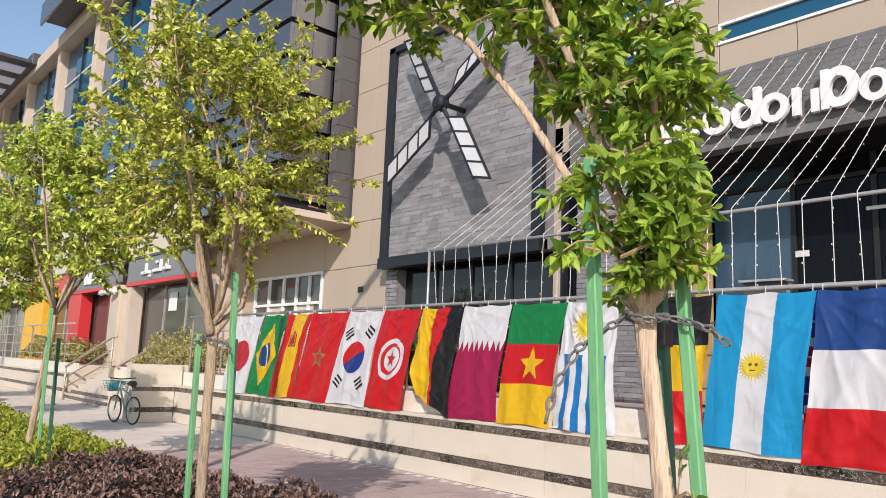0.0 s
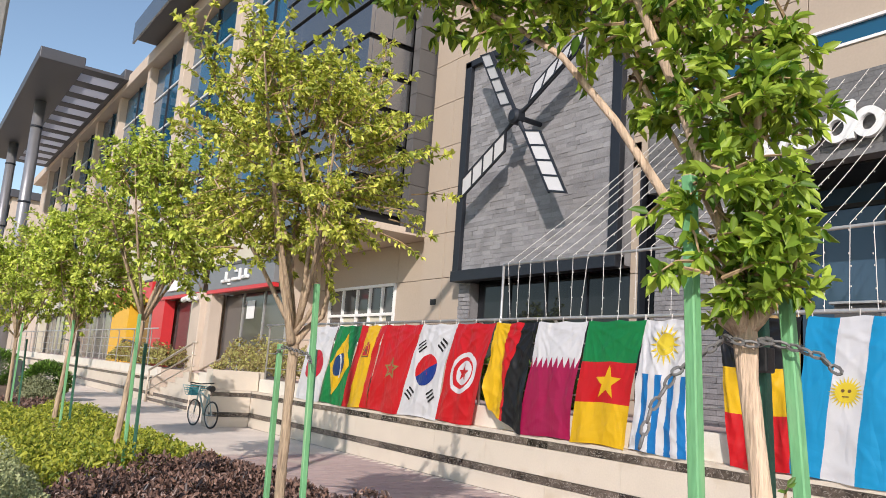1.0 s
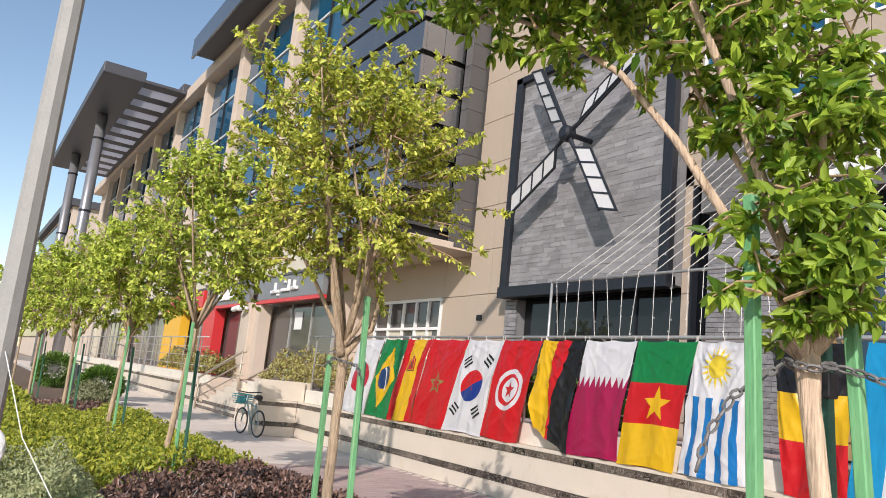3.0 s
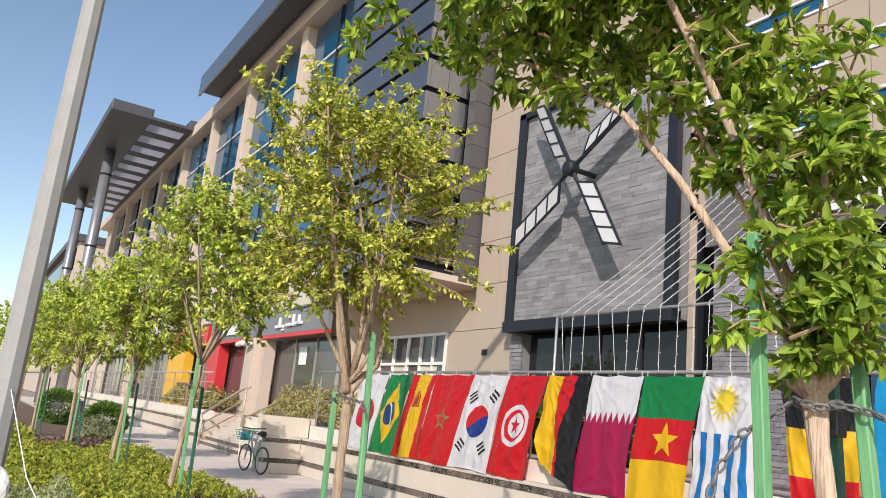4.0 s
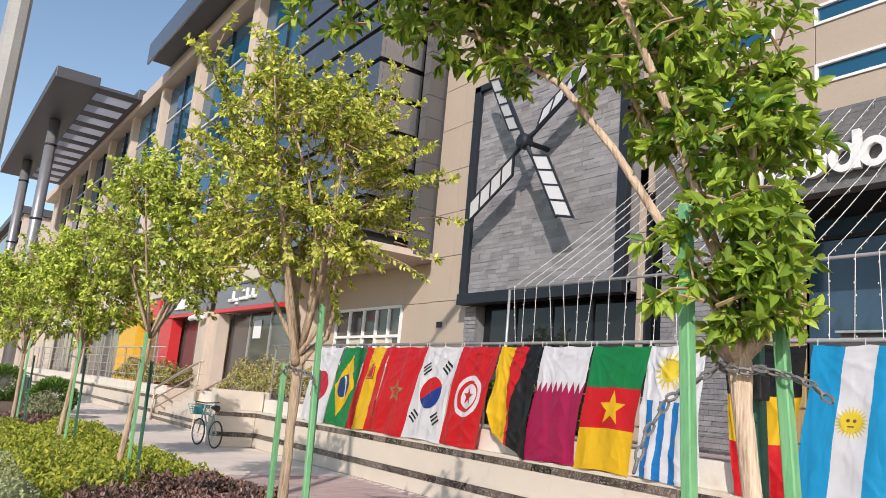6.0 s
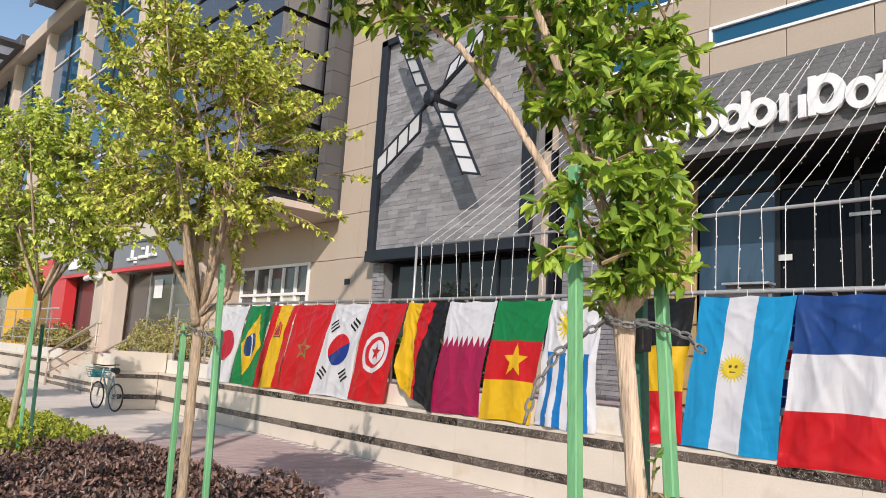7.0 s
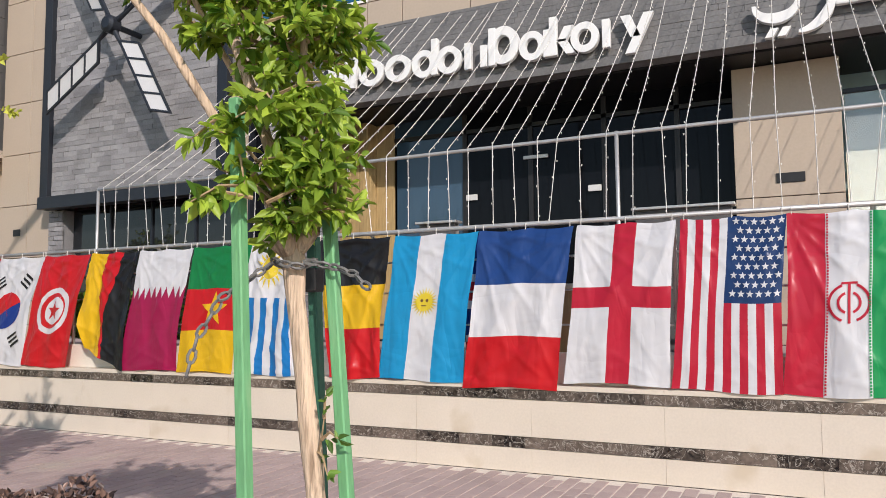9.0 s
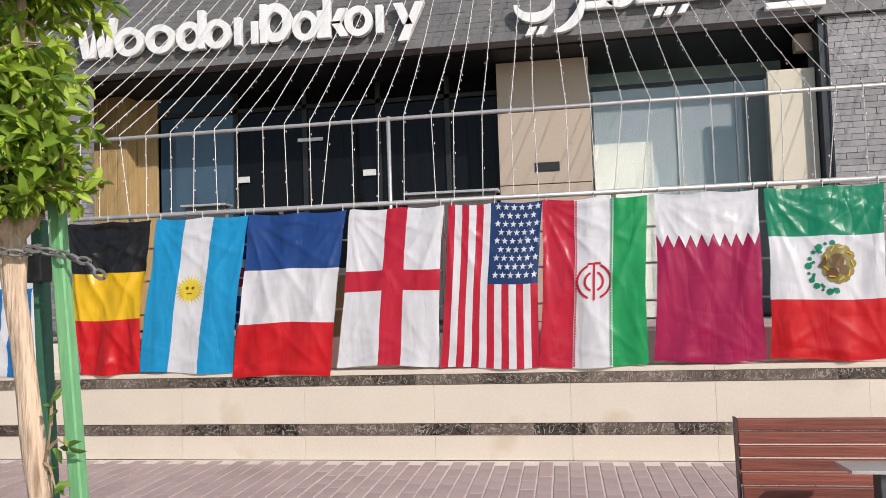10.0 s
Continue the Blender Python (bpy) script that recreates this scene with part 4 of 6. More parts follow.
# ---- flags ----
def flag(label, xt, xb, areas, overlays=(), zt=RZ - 0.04, zb=0.805, fold=0.018, seed=1, bow=0.03, back=0.0, warp=None):
    """A cloth flag hung from the rail; areas: (u0, u1, v0, v1, colour), v down; overlays: (name, colour, polygons in u, v)."""
    rg = random.Random(seed)
    ph, kf, tilt = rg.uniform(0, 6), rg.uniform(1.6, 2.6), rg.uniform(-0.5, 0.5)
    ph2, kf2 = rg.uniform(0, 6), rg.uniform(3.2, 5)

    def at(u, v, off=0.0):
        lift = 0.0
        if warp:
            u, lift = warp(u, v)
        x = (xt[0] * (1 - u) + xt[1] * u) * (1 - v) + (xb[0] * (1 - u) + xb[1] * u) * v
        pinch = math.sin(math.pi * v) * 0.02
        x += pinch * (0.5 - u) * 2
        sag = 0.02 * abs(math.sin(math.pi * (u * 2 - 0.08))) * (1 - v) ** 2
        z = zt - sag + (zb - zt) * v + 0.014 * math.sin(ph2 + u * 5) * v + lift
        y = RY + back - 0.035 - (0.11 * v) - bow * math.sin(math.pi * v)
        y -= fold * 0.7 * (0.3 + 0.7 * v) * math.sin(2 * math.pi * kf * (u + tilt * v) + ph)
        y -= fold * 0.16 * math.sin(2 * math.pi * kf2 * (u - tilt * v * 0.7) + ph2) * (1 - 0.4 * v)
        for cu, k, q in ((0.0, 9.0, ph), (1.0, 8.0, ph2)):
            du, dv = abs(u - cu), v * 1.6
            r = math.hypot(du, dv)
            ridge = 1 - abs(math.sin(k * math.atan2(dv, du + 0.02) + q))
            y -= fold * 1.5 * ridge ** 3 * min(1.0, r * 2.5) * math.exp(-r * 1.3)
            du, dv = abs(u - cu), (1 - v) * 1.6
            r = math.hypot(du, dv)
            ridge = 1 - abs(math.sin(k * 0.8 * math.atan2(dv, du + 0.02) + q * 1.7))
            y -= fold * 1.0 * ridge ** 3 * min(1.0, r * 2.5) * math.exp(-r * 1.8)
        y -= fold * 0.4 * math.sin(9 * v + 6 * u + ph)
        w = Vector((u * 2.3 + seed * 3.7, v * 2.1, seed))
        y += fold * 1.3 * (abs(noise.noise(w)) + 0.6 * abs(noise.noise(w * 2.1 + Vector((0, 5, 0)))))
        x += 0.012 * noise.noise(Vector((u * 0.7 + seed, v * 4, 2.0)))
        if z < 0.83 and not back:
            y = min(y, -0.014)
        return Vector((x, y - off, z))

    fl = thing("flag", ((xt[0] + xt[1]) / 2, RY, zb), label, "flag", "row of flags")
    mats = []
    bm = bmesh.new()
    for u0, u1, v0, v1, c in areas:
        if C[c] not in mats:
            mats.append(C[c])
        nu, nv = max(1, round((u1 - u0) * 48)), max(1, round((v1 - v0) * 60))
        g = [[bm.verts.new(at(u0 + (u1 - u0) * i / nu, v0 + (v1 - v0) * j / nv)) for i in range(nu + 1)] for j in range(nv + 1)]
        for j in range(nv):
            for i in range(nu):
                f = bm.faces.new((g[j][i], g[j + 1][i], g[j + 1][i + 1], g[j][i + 1]))
                f.material_index, f.smooth = mats.index(C[c]), True
    bmesh.ops.remove_doubles(bm, verts=bm.verts, dist=0.0004)
    part("cloth", bm, mats, fl)
    for i in range(0 if back else 3):
        u = (0.04, 0.5, 0.96)[i]
        tx = xt[0] * (1 - u) + xt[1] * u
        part("tie", slab(tx - 0.003, tx + 0.003, RY - 0.034, RY - 0.024, zt - 0.012, RZ + 0.012), M["wire"], fl)
    split = []
    for nm, c, polys in overlays:
        split += [(nm, c, [p]) for p in polys] if nm in ("star", "bar", "ray", "wreath_leaf", "emblem_disc", "emblem_piece", "emblem_mark") else [(nm, c, polys)]
    level = {}
    for nm, c, polys in split:
        i = level.setdefault(nm, len(level))
        bm = bmesh.new()
        off = 0.005 + 0.0025 * i
        for p in polys:
            cu, cv = sum(q[0] for q in p) / len(p), sum(q[1] for q in p) / len(p)
            size = max(max(q[0] for q in p) - min(q[0] for q in p), (max(q[1] for q in p) - min(q[1] for q in p)) * 1.6)
            cuts = max(1, round(size * 22 / max(1, len(p) / 6)))
            rim = [(a[0] + (b[0] - a[0]) * k / cuts, a[1] + (b[1] - a[1]) * k / cuts) for a, b in zip(p, p[1:] + p[:1]) for k in range(cuts)]
            nr = max(1, round(size * 18))
            mid = bm.verts.new(at(cu, cv, off))
            last = None
            for r in range(1, nr + 1):
                cur = [bm.verts.new(at(cu + (q[0] - cu) * r / nr, cv + (q[1] - cv) * r / nr, off)) for q in rim]
                for k in range(len(rim)):
                    k2 = (k + 1) % len(rim)
                    f = bm.faces.new((mid, cur[k], cur[k2]) if last is None else (last[k], cur[k], cur[k2], last[k2]))
                    f.smooth = True
                last = cur
        bmesh.ops.recalc_face_normals(bm, faces=bm.faces)
        part(nm, bm, C[c], fl)
    return fl


AR = 0.61


def disc(u, v, r, n=28, a0=0.0, a1=2 * math.pi):
    return [(u + r * math.cos(a0 + (a1 - a0) * i / n), v + r * AR * math.sin(a0 + (a1 - a0) * i / n)) for i in range(n)]


def star(u, v, r, k=5, turn=-math.pi / 2, inner=0.4):
    return [(u + (r if i % 2 == 0 else r * inner) * math.cos(turn + math.pi * i / k), v + (r if i % 2 == 0 else r * inner) * AR * math.sin(turn + math.pi * i / k)) for i in range(2 * k)]


def ring_uv(u, v, r, t, n=28, a0=0.0, a1=2 * math.pi):
    out = []
    for i in range(n):
        a, b = a0 + (a1 - a0) * i / n, a0 + (a1 - a0) * (i + 1) / n
        out.append([(u + q * math.cos(w), v + q * AR * math.sin(w)) for q, w in ((r, a), (r, b), (r - t, b), (r - t, a))])
    return out


def rect(u, v, w, h, turn=0.0):
    c, s = math.cos(turn), math.sin(turn)
    return [(u + (x * c - y * s), v + (x * s + y * c) * AR) for x, y in ((-w / 2, -h / 2), (w / 2, -h / 2), (w / 2, h / 2), (-w / 2, h / 2))]


def full(c):
    return [(0, 1, 0, 1, c)]


def rays(u, v, r, k, t=0.02):
    return [[(u + r * math.cos(a), v + r * AR * math.sin(a)), (u + r * 0.55 * math.cos(a - 0.13), v + r * 0.55 * AR * math.sin(a - 0.13)), (u + r * 0.55 * math.cos(a + 0.13), v + r * 0.55 * AR * math.sin(a + 0.13))] for a in (2 * math.pi * i / k for i in range(k))]


def yinyang(u, v, r, c):
    n, pts = 16, []
    tl = -0.5
    s = 1 if c == "red" else -1
    for i in range(n + 1):
        a = tl + math.pi + math.pi * i / n if s > 0 else tl + math.pi * i / n
        pts.append((u + r * math.cos(a), v + r * AR * math.sin(a)))
    return pts


TG = []
for cu, cv, tn in ((0.22, 0.24, -0.6), (0.78, 0.22, 0.6), (0.2, 0.76, 0.6), (0.78, 0.76, -0.6)):
    for o in (-0.07, 0, 0.07):
        TG.append(rect(cu + o * math.cos(tn + 1.57), cv + o * AR * math.sin(tn + 1.57), 0.2, 0.035, tn))
flag("white flag with a red disc", (-12.6, -11.55), (-12.94, -11.87), full("white"), [("disc", "crimson", [disc(0.5, 0.52, 0.33)])], seed=1)
flag("green flag with yellow diamond and blue disc", (-11.52, -10.6), (-11.9, -10.97), full("green"), [("diamond", "yellow", [[(0.5, 0.1), (0.92, 0.5), (0.5, 0.9), (0.08, 0.5)]]), ("disc", "navy", [disc(0.5, 0.5, 0.24)]), ("band", "white", ring_uv(0.15, 0.62, 0.5, 0.045, 10, -1.0, 0.15))], seed=2)
flag("red and yellow striped flag with a small crest", (-10.63, -9.8), (-11.0, -10.12), [(0, 0.25, 0, 1, "red"), (0.25, 0.75, 0, 1, "yellow"), (0.75, 1, 0, 1, "red")], [("crest", "crimson", [rect(0.5, 0.31, 0.15, 0.2), rect(0.385, 0.31, 0.035, 0.24), rect(0.615, 0.31, 0.035, 0.24), rect(0.5, 0.225, 0.12, 0.06)]), ("crest_detail", "brown", [rect(0.47, 0.295, 0.05, 0.08), rect(0.535, 0.33, 0.05, 0.08), rect(0.5, 0.385, 0.28, 0.025), disc(0.5, 0.31, 0.025, 10)])], seed=3)
flag("plain red flag with a dark green star outline", (-9.82, -8.7), (-10.12, -9.08), full("red"), [("star", "olive", [star(0.5, 0.51, 0.22, inner=0.45)]), ("star_gap", "red", [star(0.5, 0.51, 0.13, inner=0.45)])], seed=4)
flag("white flag with red and blue disc and black bars", (-8.72, -7.78), (-9.11, -8.05), full("white"), [("disc", "red", [disc(0.5, 0.5, 0.28)]), ("half_disc", "blue", [yinyang(0.5, 0.5, 0.282, "blue")]), ("bar", "black", TG)], seed=5)
flag("red flag with white disc, red crescent and star", (-7.8, -6.88), (-8.05, -7.16), full("red"), [("disc", "white", [disc(0.5, 0.5, 0.34)]), ("crescent", "red", [disc(0.5, 0.5, 0.26)]), ("crescent_gap", "white", [disc(0.54, 0.5, 0.2)]), ("star", "red", [star(0.53, 0.5, 0.15)])], seed=6)
def gathered(u, v):
    """Stripes drawn together to one side, with the loose lower corner caught up."""
    k = min(1.0, max(0.0, (v - 0.15) / 0.5))
    k = k * k * (3 - 2 * k)
    a, b = 0.33 + 0.1 * k, 0.66 - 0.17 * k
    w = u * a / 0.33 if u < 0.33 else (a + (u - 0.33) * (b - a) / 0.33 if u < 0.66 else b + (u - 0.66) * (1 - b) / 0.34)
    return w - 0.14 * math.sin(math.pi * v) * (1 - w), 0.26 * max(0.0, 1 - w) * max(0.0, v - 0.3) / 0.7


flag("gathered yellow, red and black striped flag", (-6.85, -6.0), (-6.86, -6.13), [(0, 0.33, 0, 1, "yellow"), (0.33, 0.66, 0, 1, "red"), (0.66, 1, 0, 1, "black")], zb=0.79, fold=0.035, seed=7, warp=gathered)
teeth = [[(i / 9, 0.31), ((i + 1) / 9, 0.31), ((i + 0.5) / 9, 0.41)] for i in range(9)]
flag("white and maroon flag with a serrated edge", (-5.99, -5.12), (-6.2, -5.26), [(0, 1, 0, 0.31, "white"), (0, 1, 0.31, 1, "maroon")], [("teeth", "white", teeth)], seed=8, fold=0.014)
flag("green, red and yellow flag with a gold star", (-5.1, -4.21), (-5.26, -4.42), [(0, 1, 0, 0.34, "green"), (0, 1, 0.34, 0.67, "red"), (0, 1, 0.67, 1, "yellow")], [("star", "yellow", [star(0.55, 0.51, 0.24)])], seed=9, fold=0.014)
flag("white and blue striped flag with a golden sun", (-4.26, -3.5), (-4.36, -3.5), [(0, 1, 0, 0.42, "white")] + [(i / 9, (i + 1) / 9, 0.42, 1, "white" if i % 2 == 0 else "royal") for i in range(9)], [("sun", "lemon", [disc(0.45, 0.19, 0.14)]), ("ray", "lemon", rays(0.45, 0.19, 0.27, 16))], seed=10, fold=0.028)
flag("black, yellow and red striped flag", (-3.32, -2.4), (-3.08, -2.47), [(0, 1, 0, 0.34, "black"), (0, 1, 0.34, 0.65, "yellow"), (0, 1, 0.65, 1, "red")], seed=11, fold=0.03)
flag("sky blue and white striped flag with a golden sun", (-2.34, -1.4), (-2.5, -1.55), [(0, 0.32, 0, 1, "sky"), (0.32, 0.63, 0, 1, "white"), (0.63, 1, 0, 1, "sky")], [("ray", "lemon", rays(0.47, 0.47, 0.165, 24, 0.014)), ("sun", "lemon", [disc(0.47, 0.47, 0.098)]), ("sun_face", "brown", [disc(0.44, 0.46, 0.018, 8), disc(0.5, 0.46, 0.018, 8), rect(0.47, 0.495, 0.06, 0.012)])], seed=12, fold=0.014)
flag("blue, white and red striped flag", (-1.39, -0.44), (-1.55, -0.6), [(0, 1, 0, 0.35, "france"), (0, 1, 0.35, 0.68, "white"), (0, 1, 0.68, 1, "red")], zb=0.76, seed=13, fold=0.024)
flag("white flag with a red cross", (-0.41, 0.48), (-0.54, 0.4), [(0, 0.4, 0, 0.4, "white"), (0.4, 0.62, 0, 0.4, "crimson"), (0.62, 1, 0, 0.4, "white"), (0, 1, 0.4, 0.53, "crimson"), (0, 0.4, 0.53, 1, "white"), (0.4, 0.62, 0.53, 1, "crimson"), (0.62, 1, 0.53, 1, "white")], zb=0.83, seed=14, fold=0.016)
us = []
for i in range(13):
    a, b, c = i / 13, (i + 1) / 13, "crimson" if i % 2 == 0 else "white"
    us += [(a, b, 0, 1, c)] if i < 6 else [(a, b, 0.5, 1, c)]
stars = [star(0.5 + (i + 0.5) * 0.5 / 6 + (0.042 if j % 2 else 0), 0.03 + j * 0.052, 0.038) for j in range(9) for i in range(6 if j % 2 == 0 else 5)]
flag("red and white striped flag with starred navy field", (0.51, 1.36), (0.41, 1.28), us + [(6 / 13, 1, 0, 0.5, "navy")], [("star", "white", stars)], seed=15, fold=0.014)
em = [p for r in (0.175, 0.1) for s in (0.0, math.pi) for p in ring_uv(0.5, 0.5, r, 0.022, 14, -1.2 + s, 1.2 + s)] + [rect(0.5, 0.5, 0.022, 0.36), rect(0.5, 0.395, 0.13, 0.02)]
flag("red, white and green flag with a red emblem", (1.36, 2.27), (1.28, 2.2), [(0, 0.31, 0, 1, "crimson"), (0.31, 0.37, 0, 1, "white"), (0.37, 0.68, 0, 1, "white"), (0.68, 1, 0, 1, "lime")], [("emblem", "crimson", em), ("border_marks", "crimson", [rect(0.325, 0.01 + i * 0.0165, 0.016, 0.018) for i in range(60)]), ("border_marks_green", "lime", [rect(0.665, 0.01 + i * 0.0165, 0.016, 0.018) for i in range(60)])], zb=0.8, seed=16, fold=0.02)
flag("white and maroon flag with serrated edge", (2.33, 3.19), (2.25, 3.16), [(0, 1, 0, 0.25, "white"), (0, 1, 0.25, 1, "maroon")], [("teeth", "white", [[(i / 9, 0.25), ((i + 1) / 9, 0.25), ((i + 0.5) / 9, 0.33)] for i in range(9)])], zb=0.83, seed=17, fold=0.014)
flag("green, white and red flag with a brown wreath emblem", (3.23, 4.18), (3.19, 4.1), [(0, 1, 0, 0.29, "teal"), (0, 1, 0.29, 0.66, "white"), (0, 1, 0.66, 1, "red")], [
    ("wreath_leaf", "teal", [disc(0.54 + 0.2 * math.cos(1.35 + 0.31 * k), 0.475 + 0.14 * math.sin(1.35 + 0.31 * k), 0.024 + 0.01 * math.sin(2.3 * k), 7) for k in range(12)] + [rect(0.56 + 0.19 * math.cos(1.5 + 0.62 * k), 0.475 + 0.125 * math.sin(1.5 + 0.62 * k), 0.05, 0.025, 0.9 * k) for k in range(5)]),
    ("emblem_disc", "olive", [disc(0.6 + 0.11 * math.cos(0.52 * k), 0.455 + 0.085 * math.sin(0.52 * k), 0.05, 9) for k in range(12)]),
    ("emblem_piece", "brown", [disc(0.58, 0.44, 0.07, 11), disc(0.54, 0.51, 0.055, 9), disc(0.65, 0.49, 0.05, 9), rect(0.47, 0.45, 0.05, 0.1, 0.5)]),
    ("emblem_mark", "yellow", [rect(0.6 + 0.12 * math.cos(0.7 * k), 0.45 + 0.09 * math.sin(0.7 * k), 0.06, 0.012, 0.7 * k + 1.1) for k in range(9)])], zb=0.83, seed=18, fold=0.02)
flag("red, white and blue flag half hidden behind the railing", (-1.62, -1.2), (-1.62, -1.2), [(0, 1, 0, 0.3, "blue"), (0, 1, 0.3, 0.36, "white"), (0, 1, 0.36, 0.5, "red"), (0, 1, 0.5, 0.56, "white"), (0, 1, 0.56, 0.75, "blue"), (0, 1, 0.75, 0.8, "white"), (0, 1, 0.8, 1, "red")], seed=23, zb=0.9, back=0.22)


# ---- trees ----
def limb_path(a, b, seed, bend=0.12, n=6):
    rg = random.Random(seed)
    a, b = Vector(a), Vector(b)
    o = Vector((rg.uniform(-1, 1), rg.uniform(-1, 1), rg.uniform(-0.2, 0.6))) * bend * (b - a).length
    return [a.lerp(b, i / n) + o * math.sin(math.pi * i / n) for i in range(n + 1)]


def crown(name, parent, twigs, per, size, material, seed, length=0.34, broad=0.42, droop=0.15):
    """Leaves along short twigs that start at the given places with the given directions."""
    rg = np.random.default_rng(seed)
    pos, out, bm = [], [], bmesh.new()
    for p, d in twigs:
        d = Vector(d).normalized()
        ln = length * rg.uniform(0.6, 1.3)
        end = Vector(p) + d * ln - Vector((0, 0, droop * ln * rg.uniform(0, 1)))
        tube(bm, [p, Vector(p).lerp(end, 0.5) + Vector((0, 0, 0.02)), end], [0.006, 0.004, 0.002], 4, False)
        for j in range(per):
            t = rg.uniform(0.03, 1.0) ** 0.5
            q = Vector(p).lerp(end, t)
            a = rg.uniform(0, 6.28)
            s = d.orthogonal().normalized()
            s.rotate(Matrix.Rotation(a, 3, d))
            pos.append(q), out.append(d * 0.6 + s * 0.9 - Vector((0, 0, 0.25)))
    part("twig", bm, M["twig"], parent)["kind"] = "stuff"
    return leaves(name, np.array([tuple(v) for v in pos]), np.array([tuple(v) for v in out]), size, material, parent, seed=seed, broad=broad, spread=0.5)


def street_tree(base, fork_z, centre, radii, clumps, label, seed, leaf=0.075, per=16, lean=(0, 0), mat_key="leaf_far"):
    rg = random.Random(seed)
    t = thing("street_tree", (base[0], base[1], 0), label, "tree", "row of street trees")
    fork = Vector((base[0] + lean[0], base[1] + lean[1], fork_z))
    part("trunk", trunk_bar([(base[0], base[1], -0.02), (base[0] + lean[0] * 0.2 + 0.01, base[1], 0.5), (base[0] + lean[0] * 0.6, base[1] + lean[1] * 0.5, 1.2), fork], [0.043, 0.036, 0.032, 0.036], 12, seed), M["bark_old"], t, smooth=True)
    c = Vector(centre)
    twigs = []
    for i in range(9):
        a = 6.283 * i / 9 + rg.uniform(-0.3, 0.3)
        e = c + Vector((math.cos(a) * radii[0] * rg.uniform(0.4, 0.85), math.sin(a) * radii[1] * rg.uniform(0.4, 0.85), radii[2] * rg.uniform(-0.2, 0.8)))
        path = limb_path(fork, e, seed * 31 + i)
        part("limb", bar(path, [0.021, 0.018, 0.015, 0.013, 0.01, 0.008, 0.005], 7), M["bark_old"], t, smooth=True)
        for q in path[3:]:
            for _ in range(clumps // 95):
                d = Vector((rg.gauss(0, 1), rg.gauss(0, 1), rg.gauss(0.3, 0.8)))
                twigs.append((q + d * 0.05, d))
    while len(twigs) < clumps:
        d = Vector((rg.gauss(0, 1), rg.gauss(0, 1), rg.gauss(0.1, 1))).normalized()
        r = rg.uniform(0.35, 1.0) ** 0.5
        wob = 0.72 + 0.42 * noise.noise(d * 1.9 + Vector((seed, 0, 0))) + 0.3 * noise.noise(d * 4.3 + Vector((0, seed, 0)))
        p = c + Vector((d.x * radii[0], d.y * radii[1], d.z * radii[2])) * r * wob
        if noise.noise(p * 2.6 + Vector((0, 0, seed * 3.1))) > 0.02:
            twigs.append((p, d + Vector((0, 0, 0.25))))
    for i in range(9):
        a = rg.uniform(0, 6.283)
        q = c + Vector((math.cos(a) * radii[0] * rg.uniform(0.1, 0.8), math.sin(a) * radii[1] * rg.uniform(0.1, 0.8), radii[2] * rg.uniform(0.3, 0.7)))
        up = Vector((rg.gauss(0, 0.25), rg.gauss(0, 0.25), 1)).normalized()
        for k in range(rg.randint(2, 6)):
            for _ in range(2):
                twigs.append((q + up * 0.085 * k, up + Vector((rg.gauss(0, 0.8), rg.gauss(0, 0.8), 0))))
    crown("crown", t, twigs, per, leaf * 0.94, M[mat_key], seed, length=0.3, broad=0.54)
    return t


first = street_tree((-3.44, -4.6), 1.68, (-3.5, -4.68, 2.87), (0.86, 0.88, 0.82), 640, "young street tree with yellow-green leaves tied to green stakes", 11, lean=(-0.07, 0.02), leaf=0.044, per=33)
for path, r in (([(-3.5, -4.585, 1.62), (-3.49, -4.5, 1.74), (-3.48, -4.4, 1.83), (-3.48, -4.37, 1.98), (-3.48, -4.385, 2.2), (-3.5, -4.3, 2.6)], 0.026),
                ([(-3.5, -4.6, 1.62), (-3.47, -4.65, 1.75), (-3.47, -4.69, 1.9), (-3.48, -4.73, 2.05), (-3.5, -4.78, 2.5)], 0.03),
                ([(-3.5, -4.6, 1.68), (-3.42, -4.55, 1.8), (-3.4, -4.5, 1.92), (-3.36, -4.56, 2.2), (-3.3, -4.6, 2.6)], 0.018)):
    part("limb", trunk_bar(path, [r * (1 - 0.1 * i) for i in range(len(path))], 10, 31, 0.004), M["bark_old"], first, smooth=True)
for foot, head in (((-3.45, -4.38, 3.3), (-3.45, -4.375, 3.98)), ((-3.45, -4.12, 3.3), (-3.45, -4.08, 4.03)), ((-3.45, -5.05, 3.3), (-3.45, -5.16, 3.75))):
    a, b = Vector(foot), Vector(head)
    part("limb", bar([a, a.lerp(b, 0.5), b], [0.007, 0.005, 0.003], 6), M["bark_old"], first, smooth=True)
    crown("tuft", first, [(a.lerp(b, 0.45 + 0.045 * k), (math.cos(k * 2.4), math.sin(k * 2.4), 0.5)) for k in range(13)], 13, 0.045, M["leaf_far"], 90 + int(foot[1] * -10), length=0.07, broad=0.5)
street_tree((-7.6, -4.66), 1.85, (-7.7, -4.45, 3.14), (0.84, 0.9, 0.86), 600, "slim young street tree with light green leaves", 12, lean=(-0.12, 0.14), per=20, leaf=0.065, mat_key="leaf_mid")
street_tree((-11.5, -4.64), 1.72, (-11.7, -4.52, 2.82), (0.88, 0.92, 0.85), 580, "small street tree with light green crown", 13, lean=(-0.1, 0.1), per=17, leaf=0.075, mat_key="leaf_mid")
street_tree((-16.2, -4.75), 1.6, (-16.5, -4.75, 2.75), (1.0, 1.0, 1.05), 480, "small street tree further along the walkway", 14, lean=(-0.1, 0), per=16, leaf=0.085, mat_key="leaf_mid")
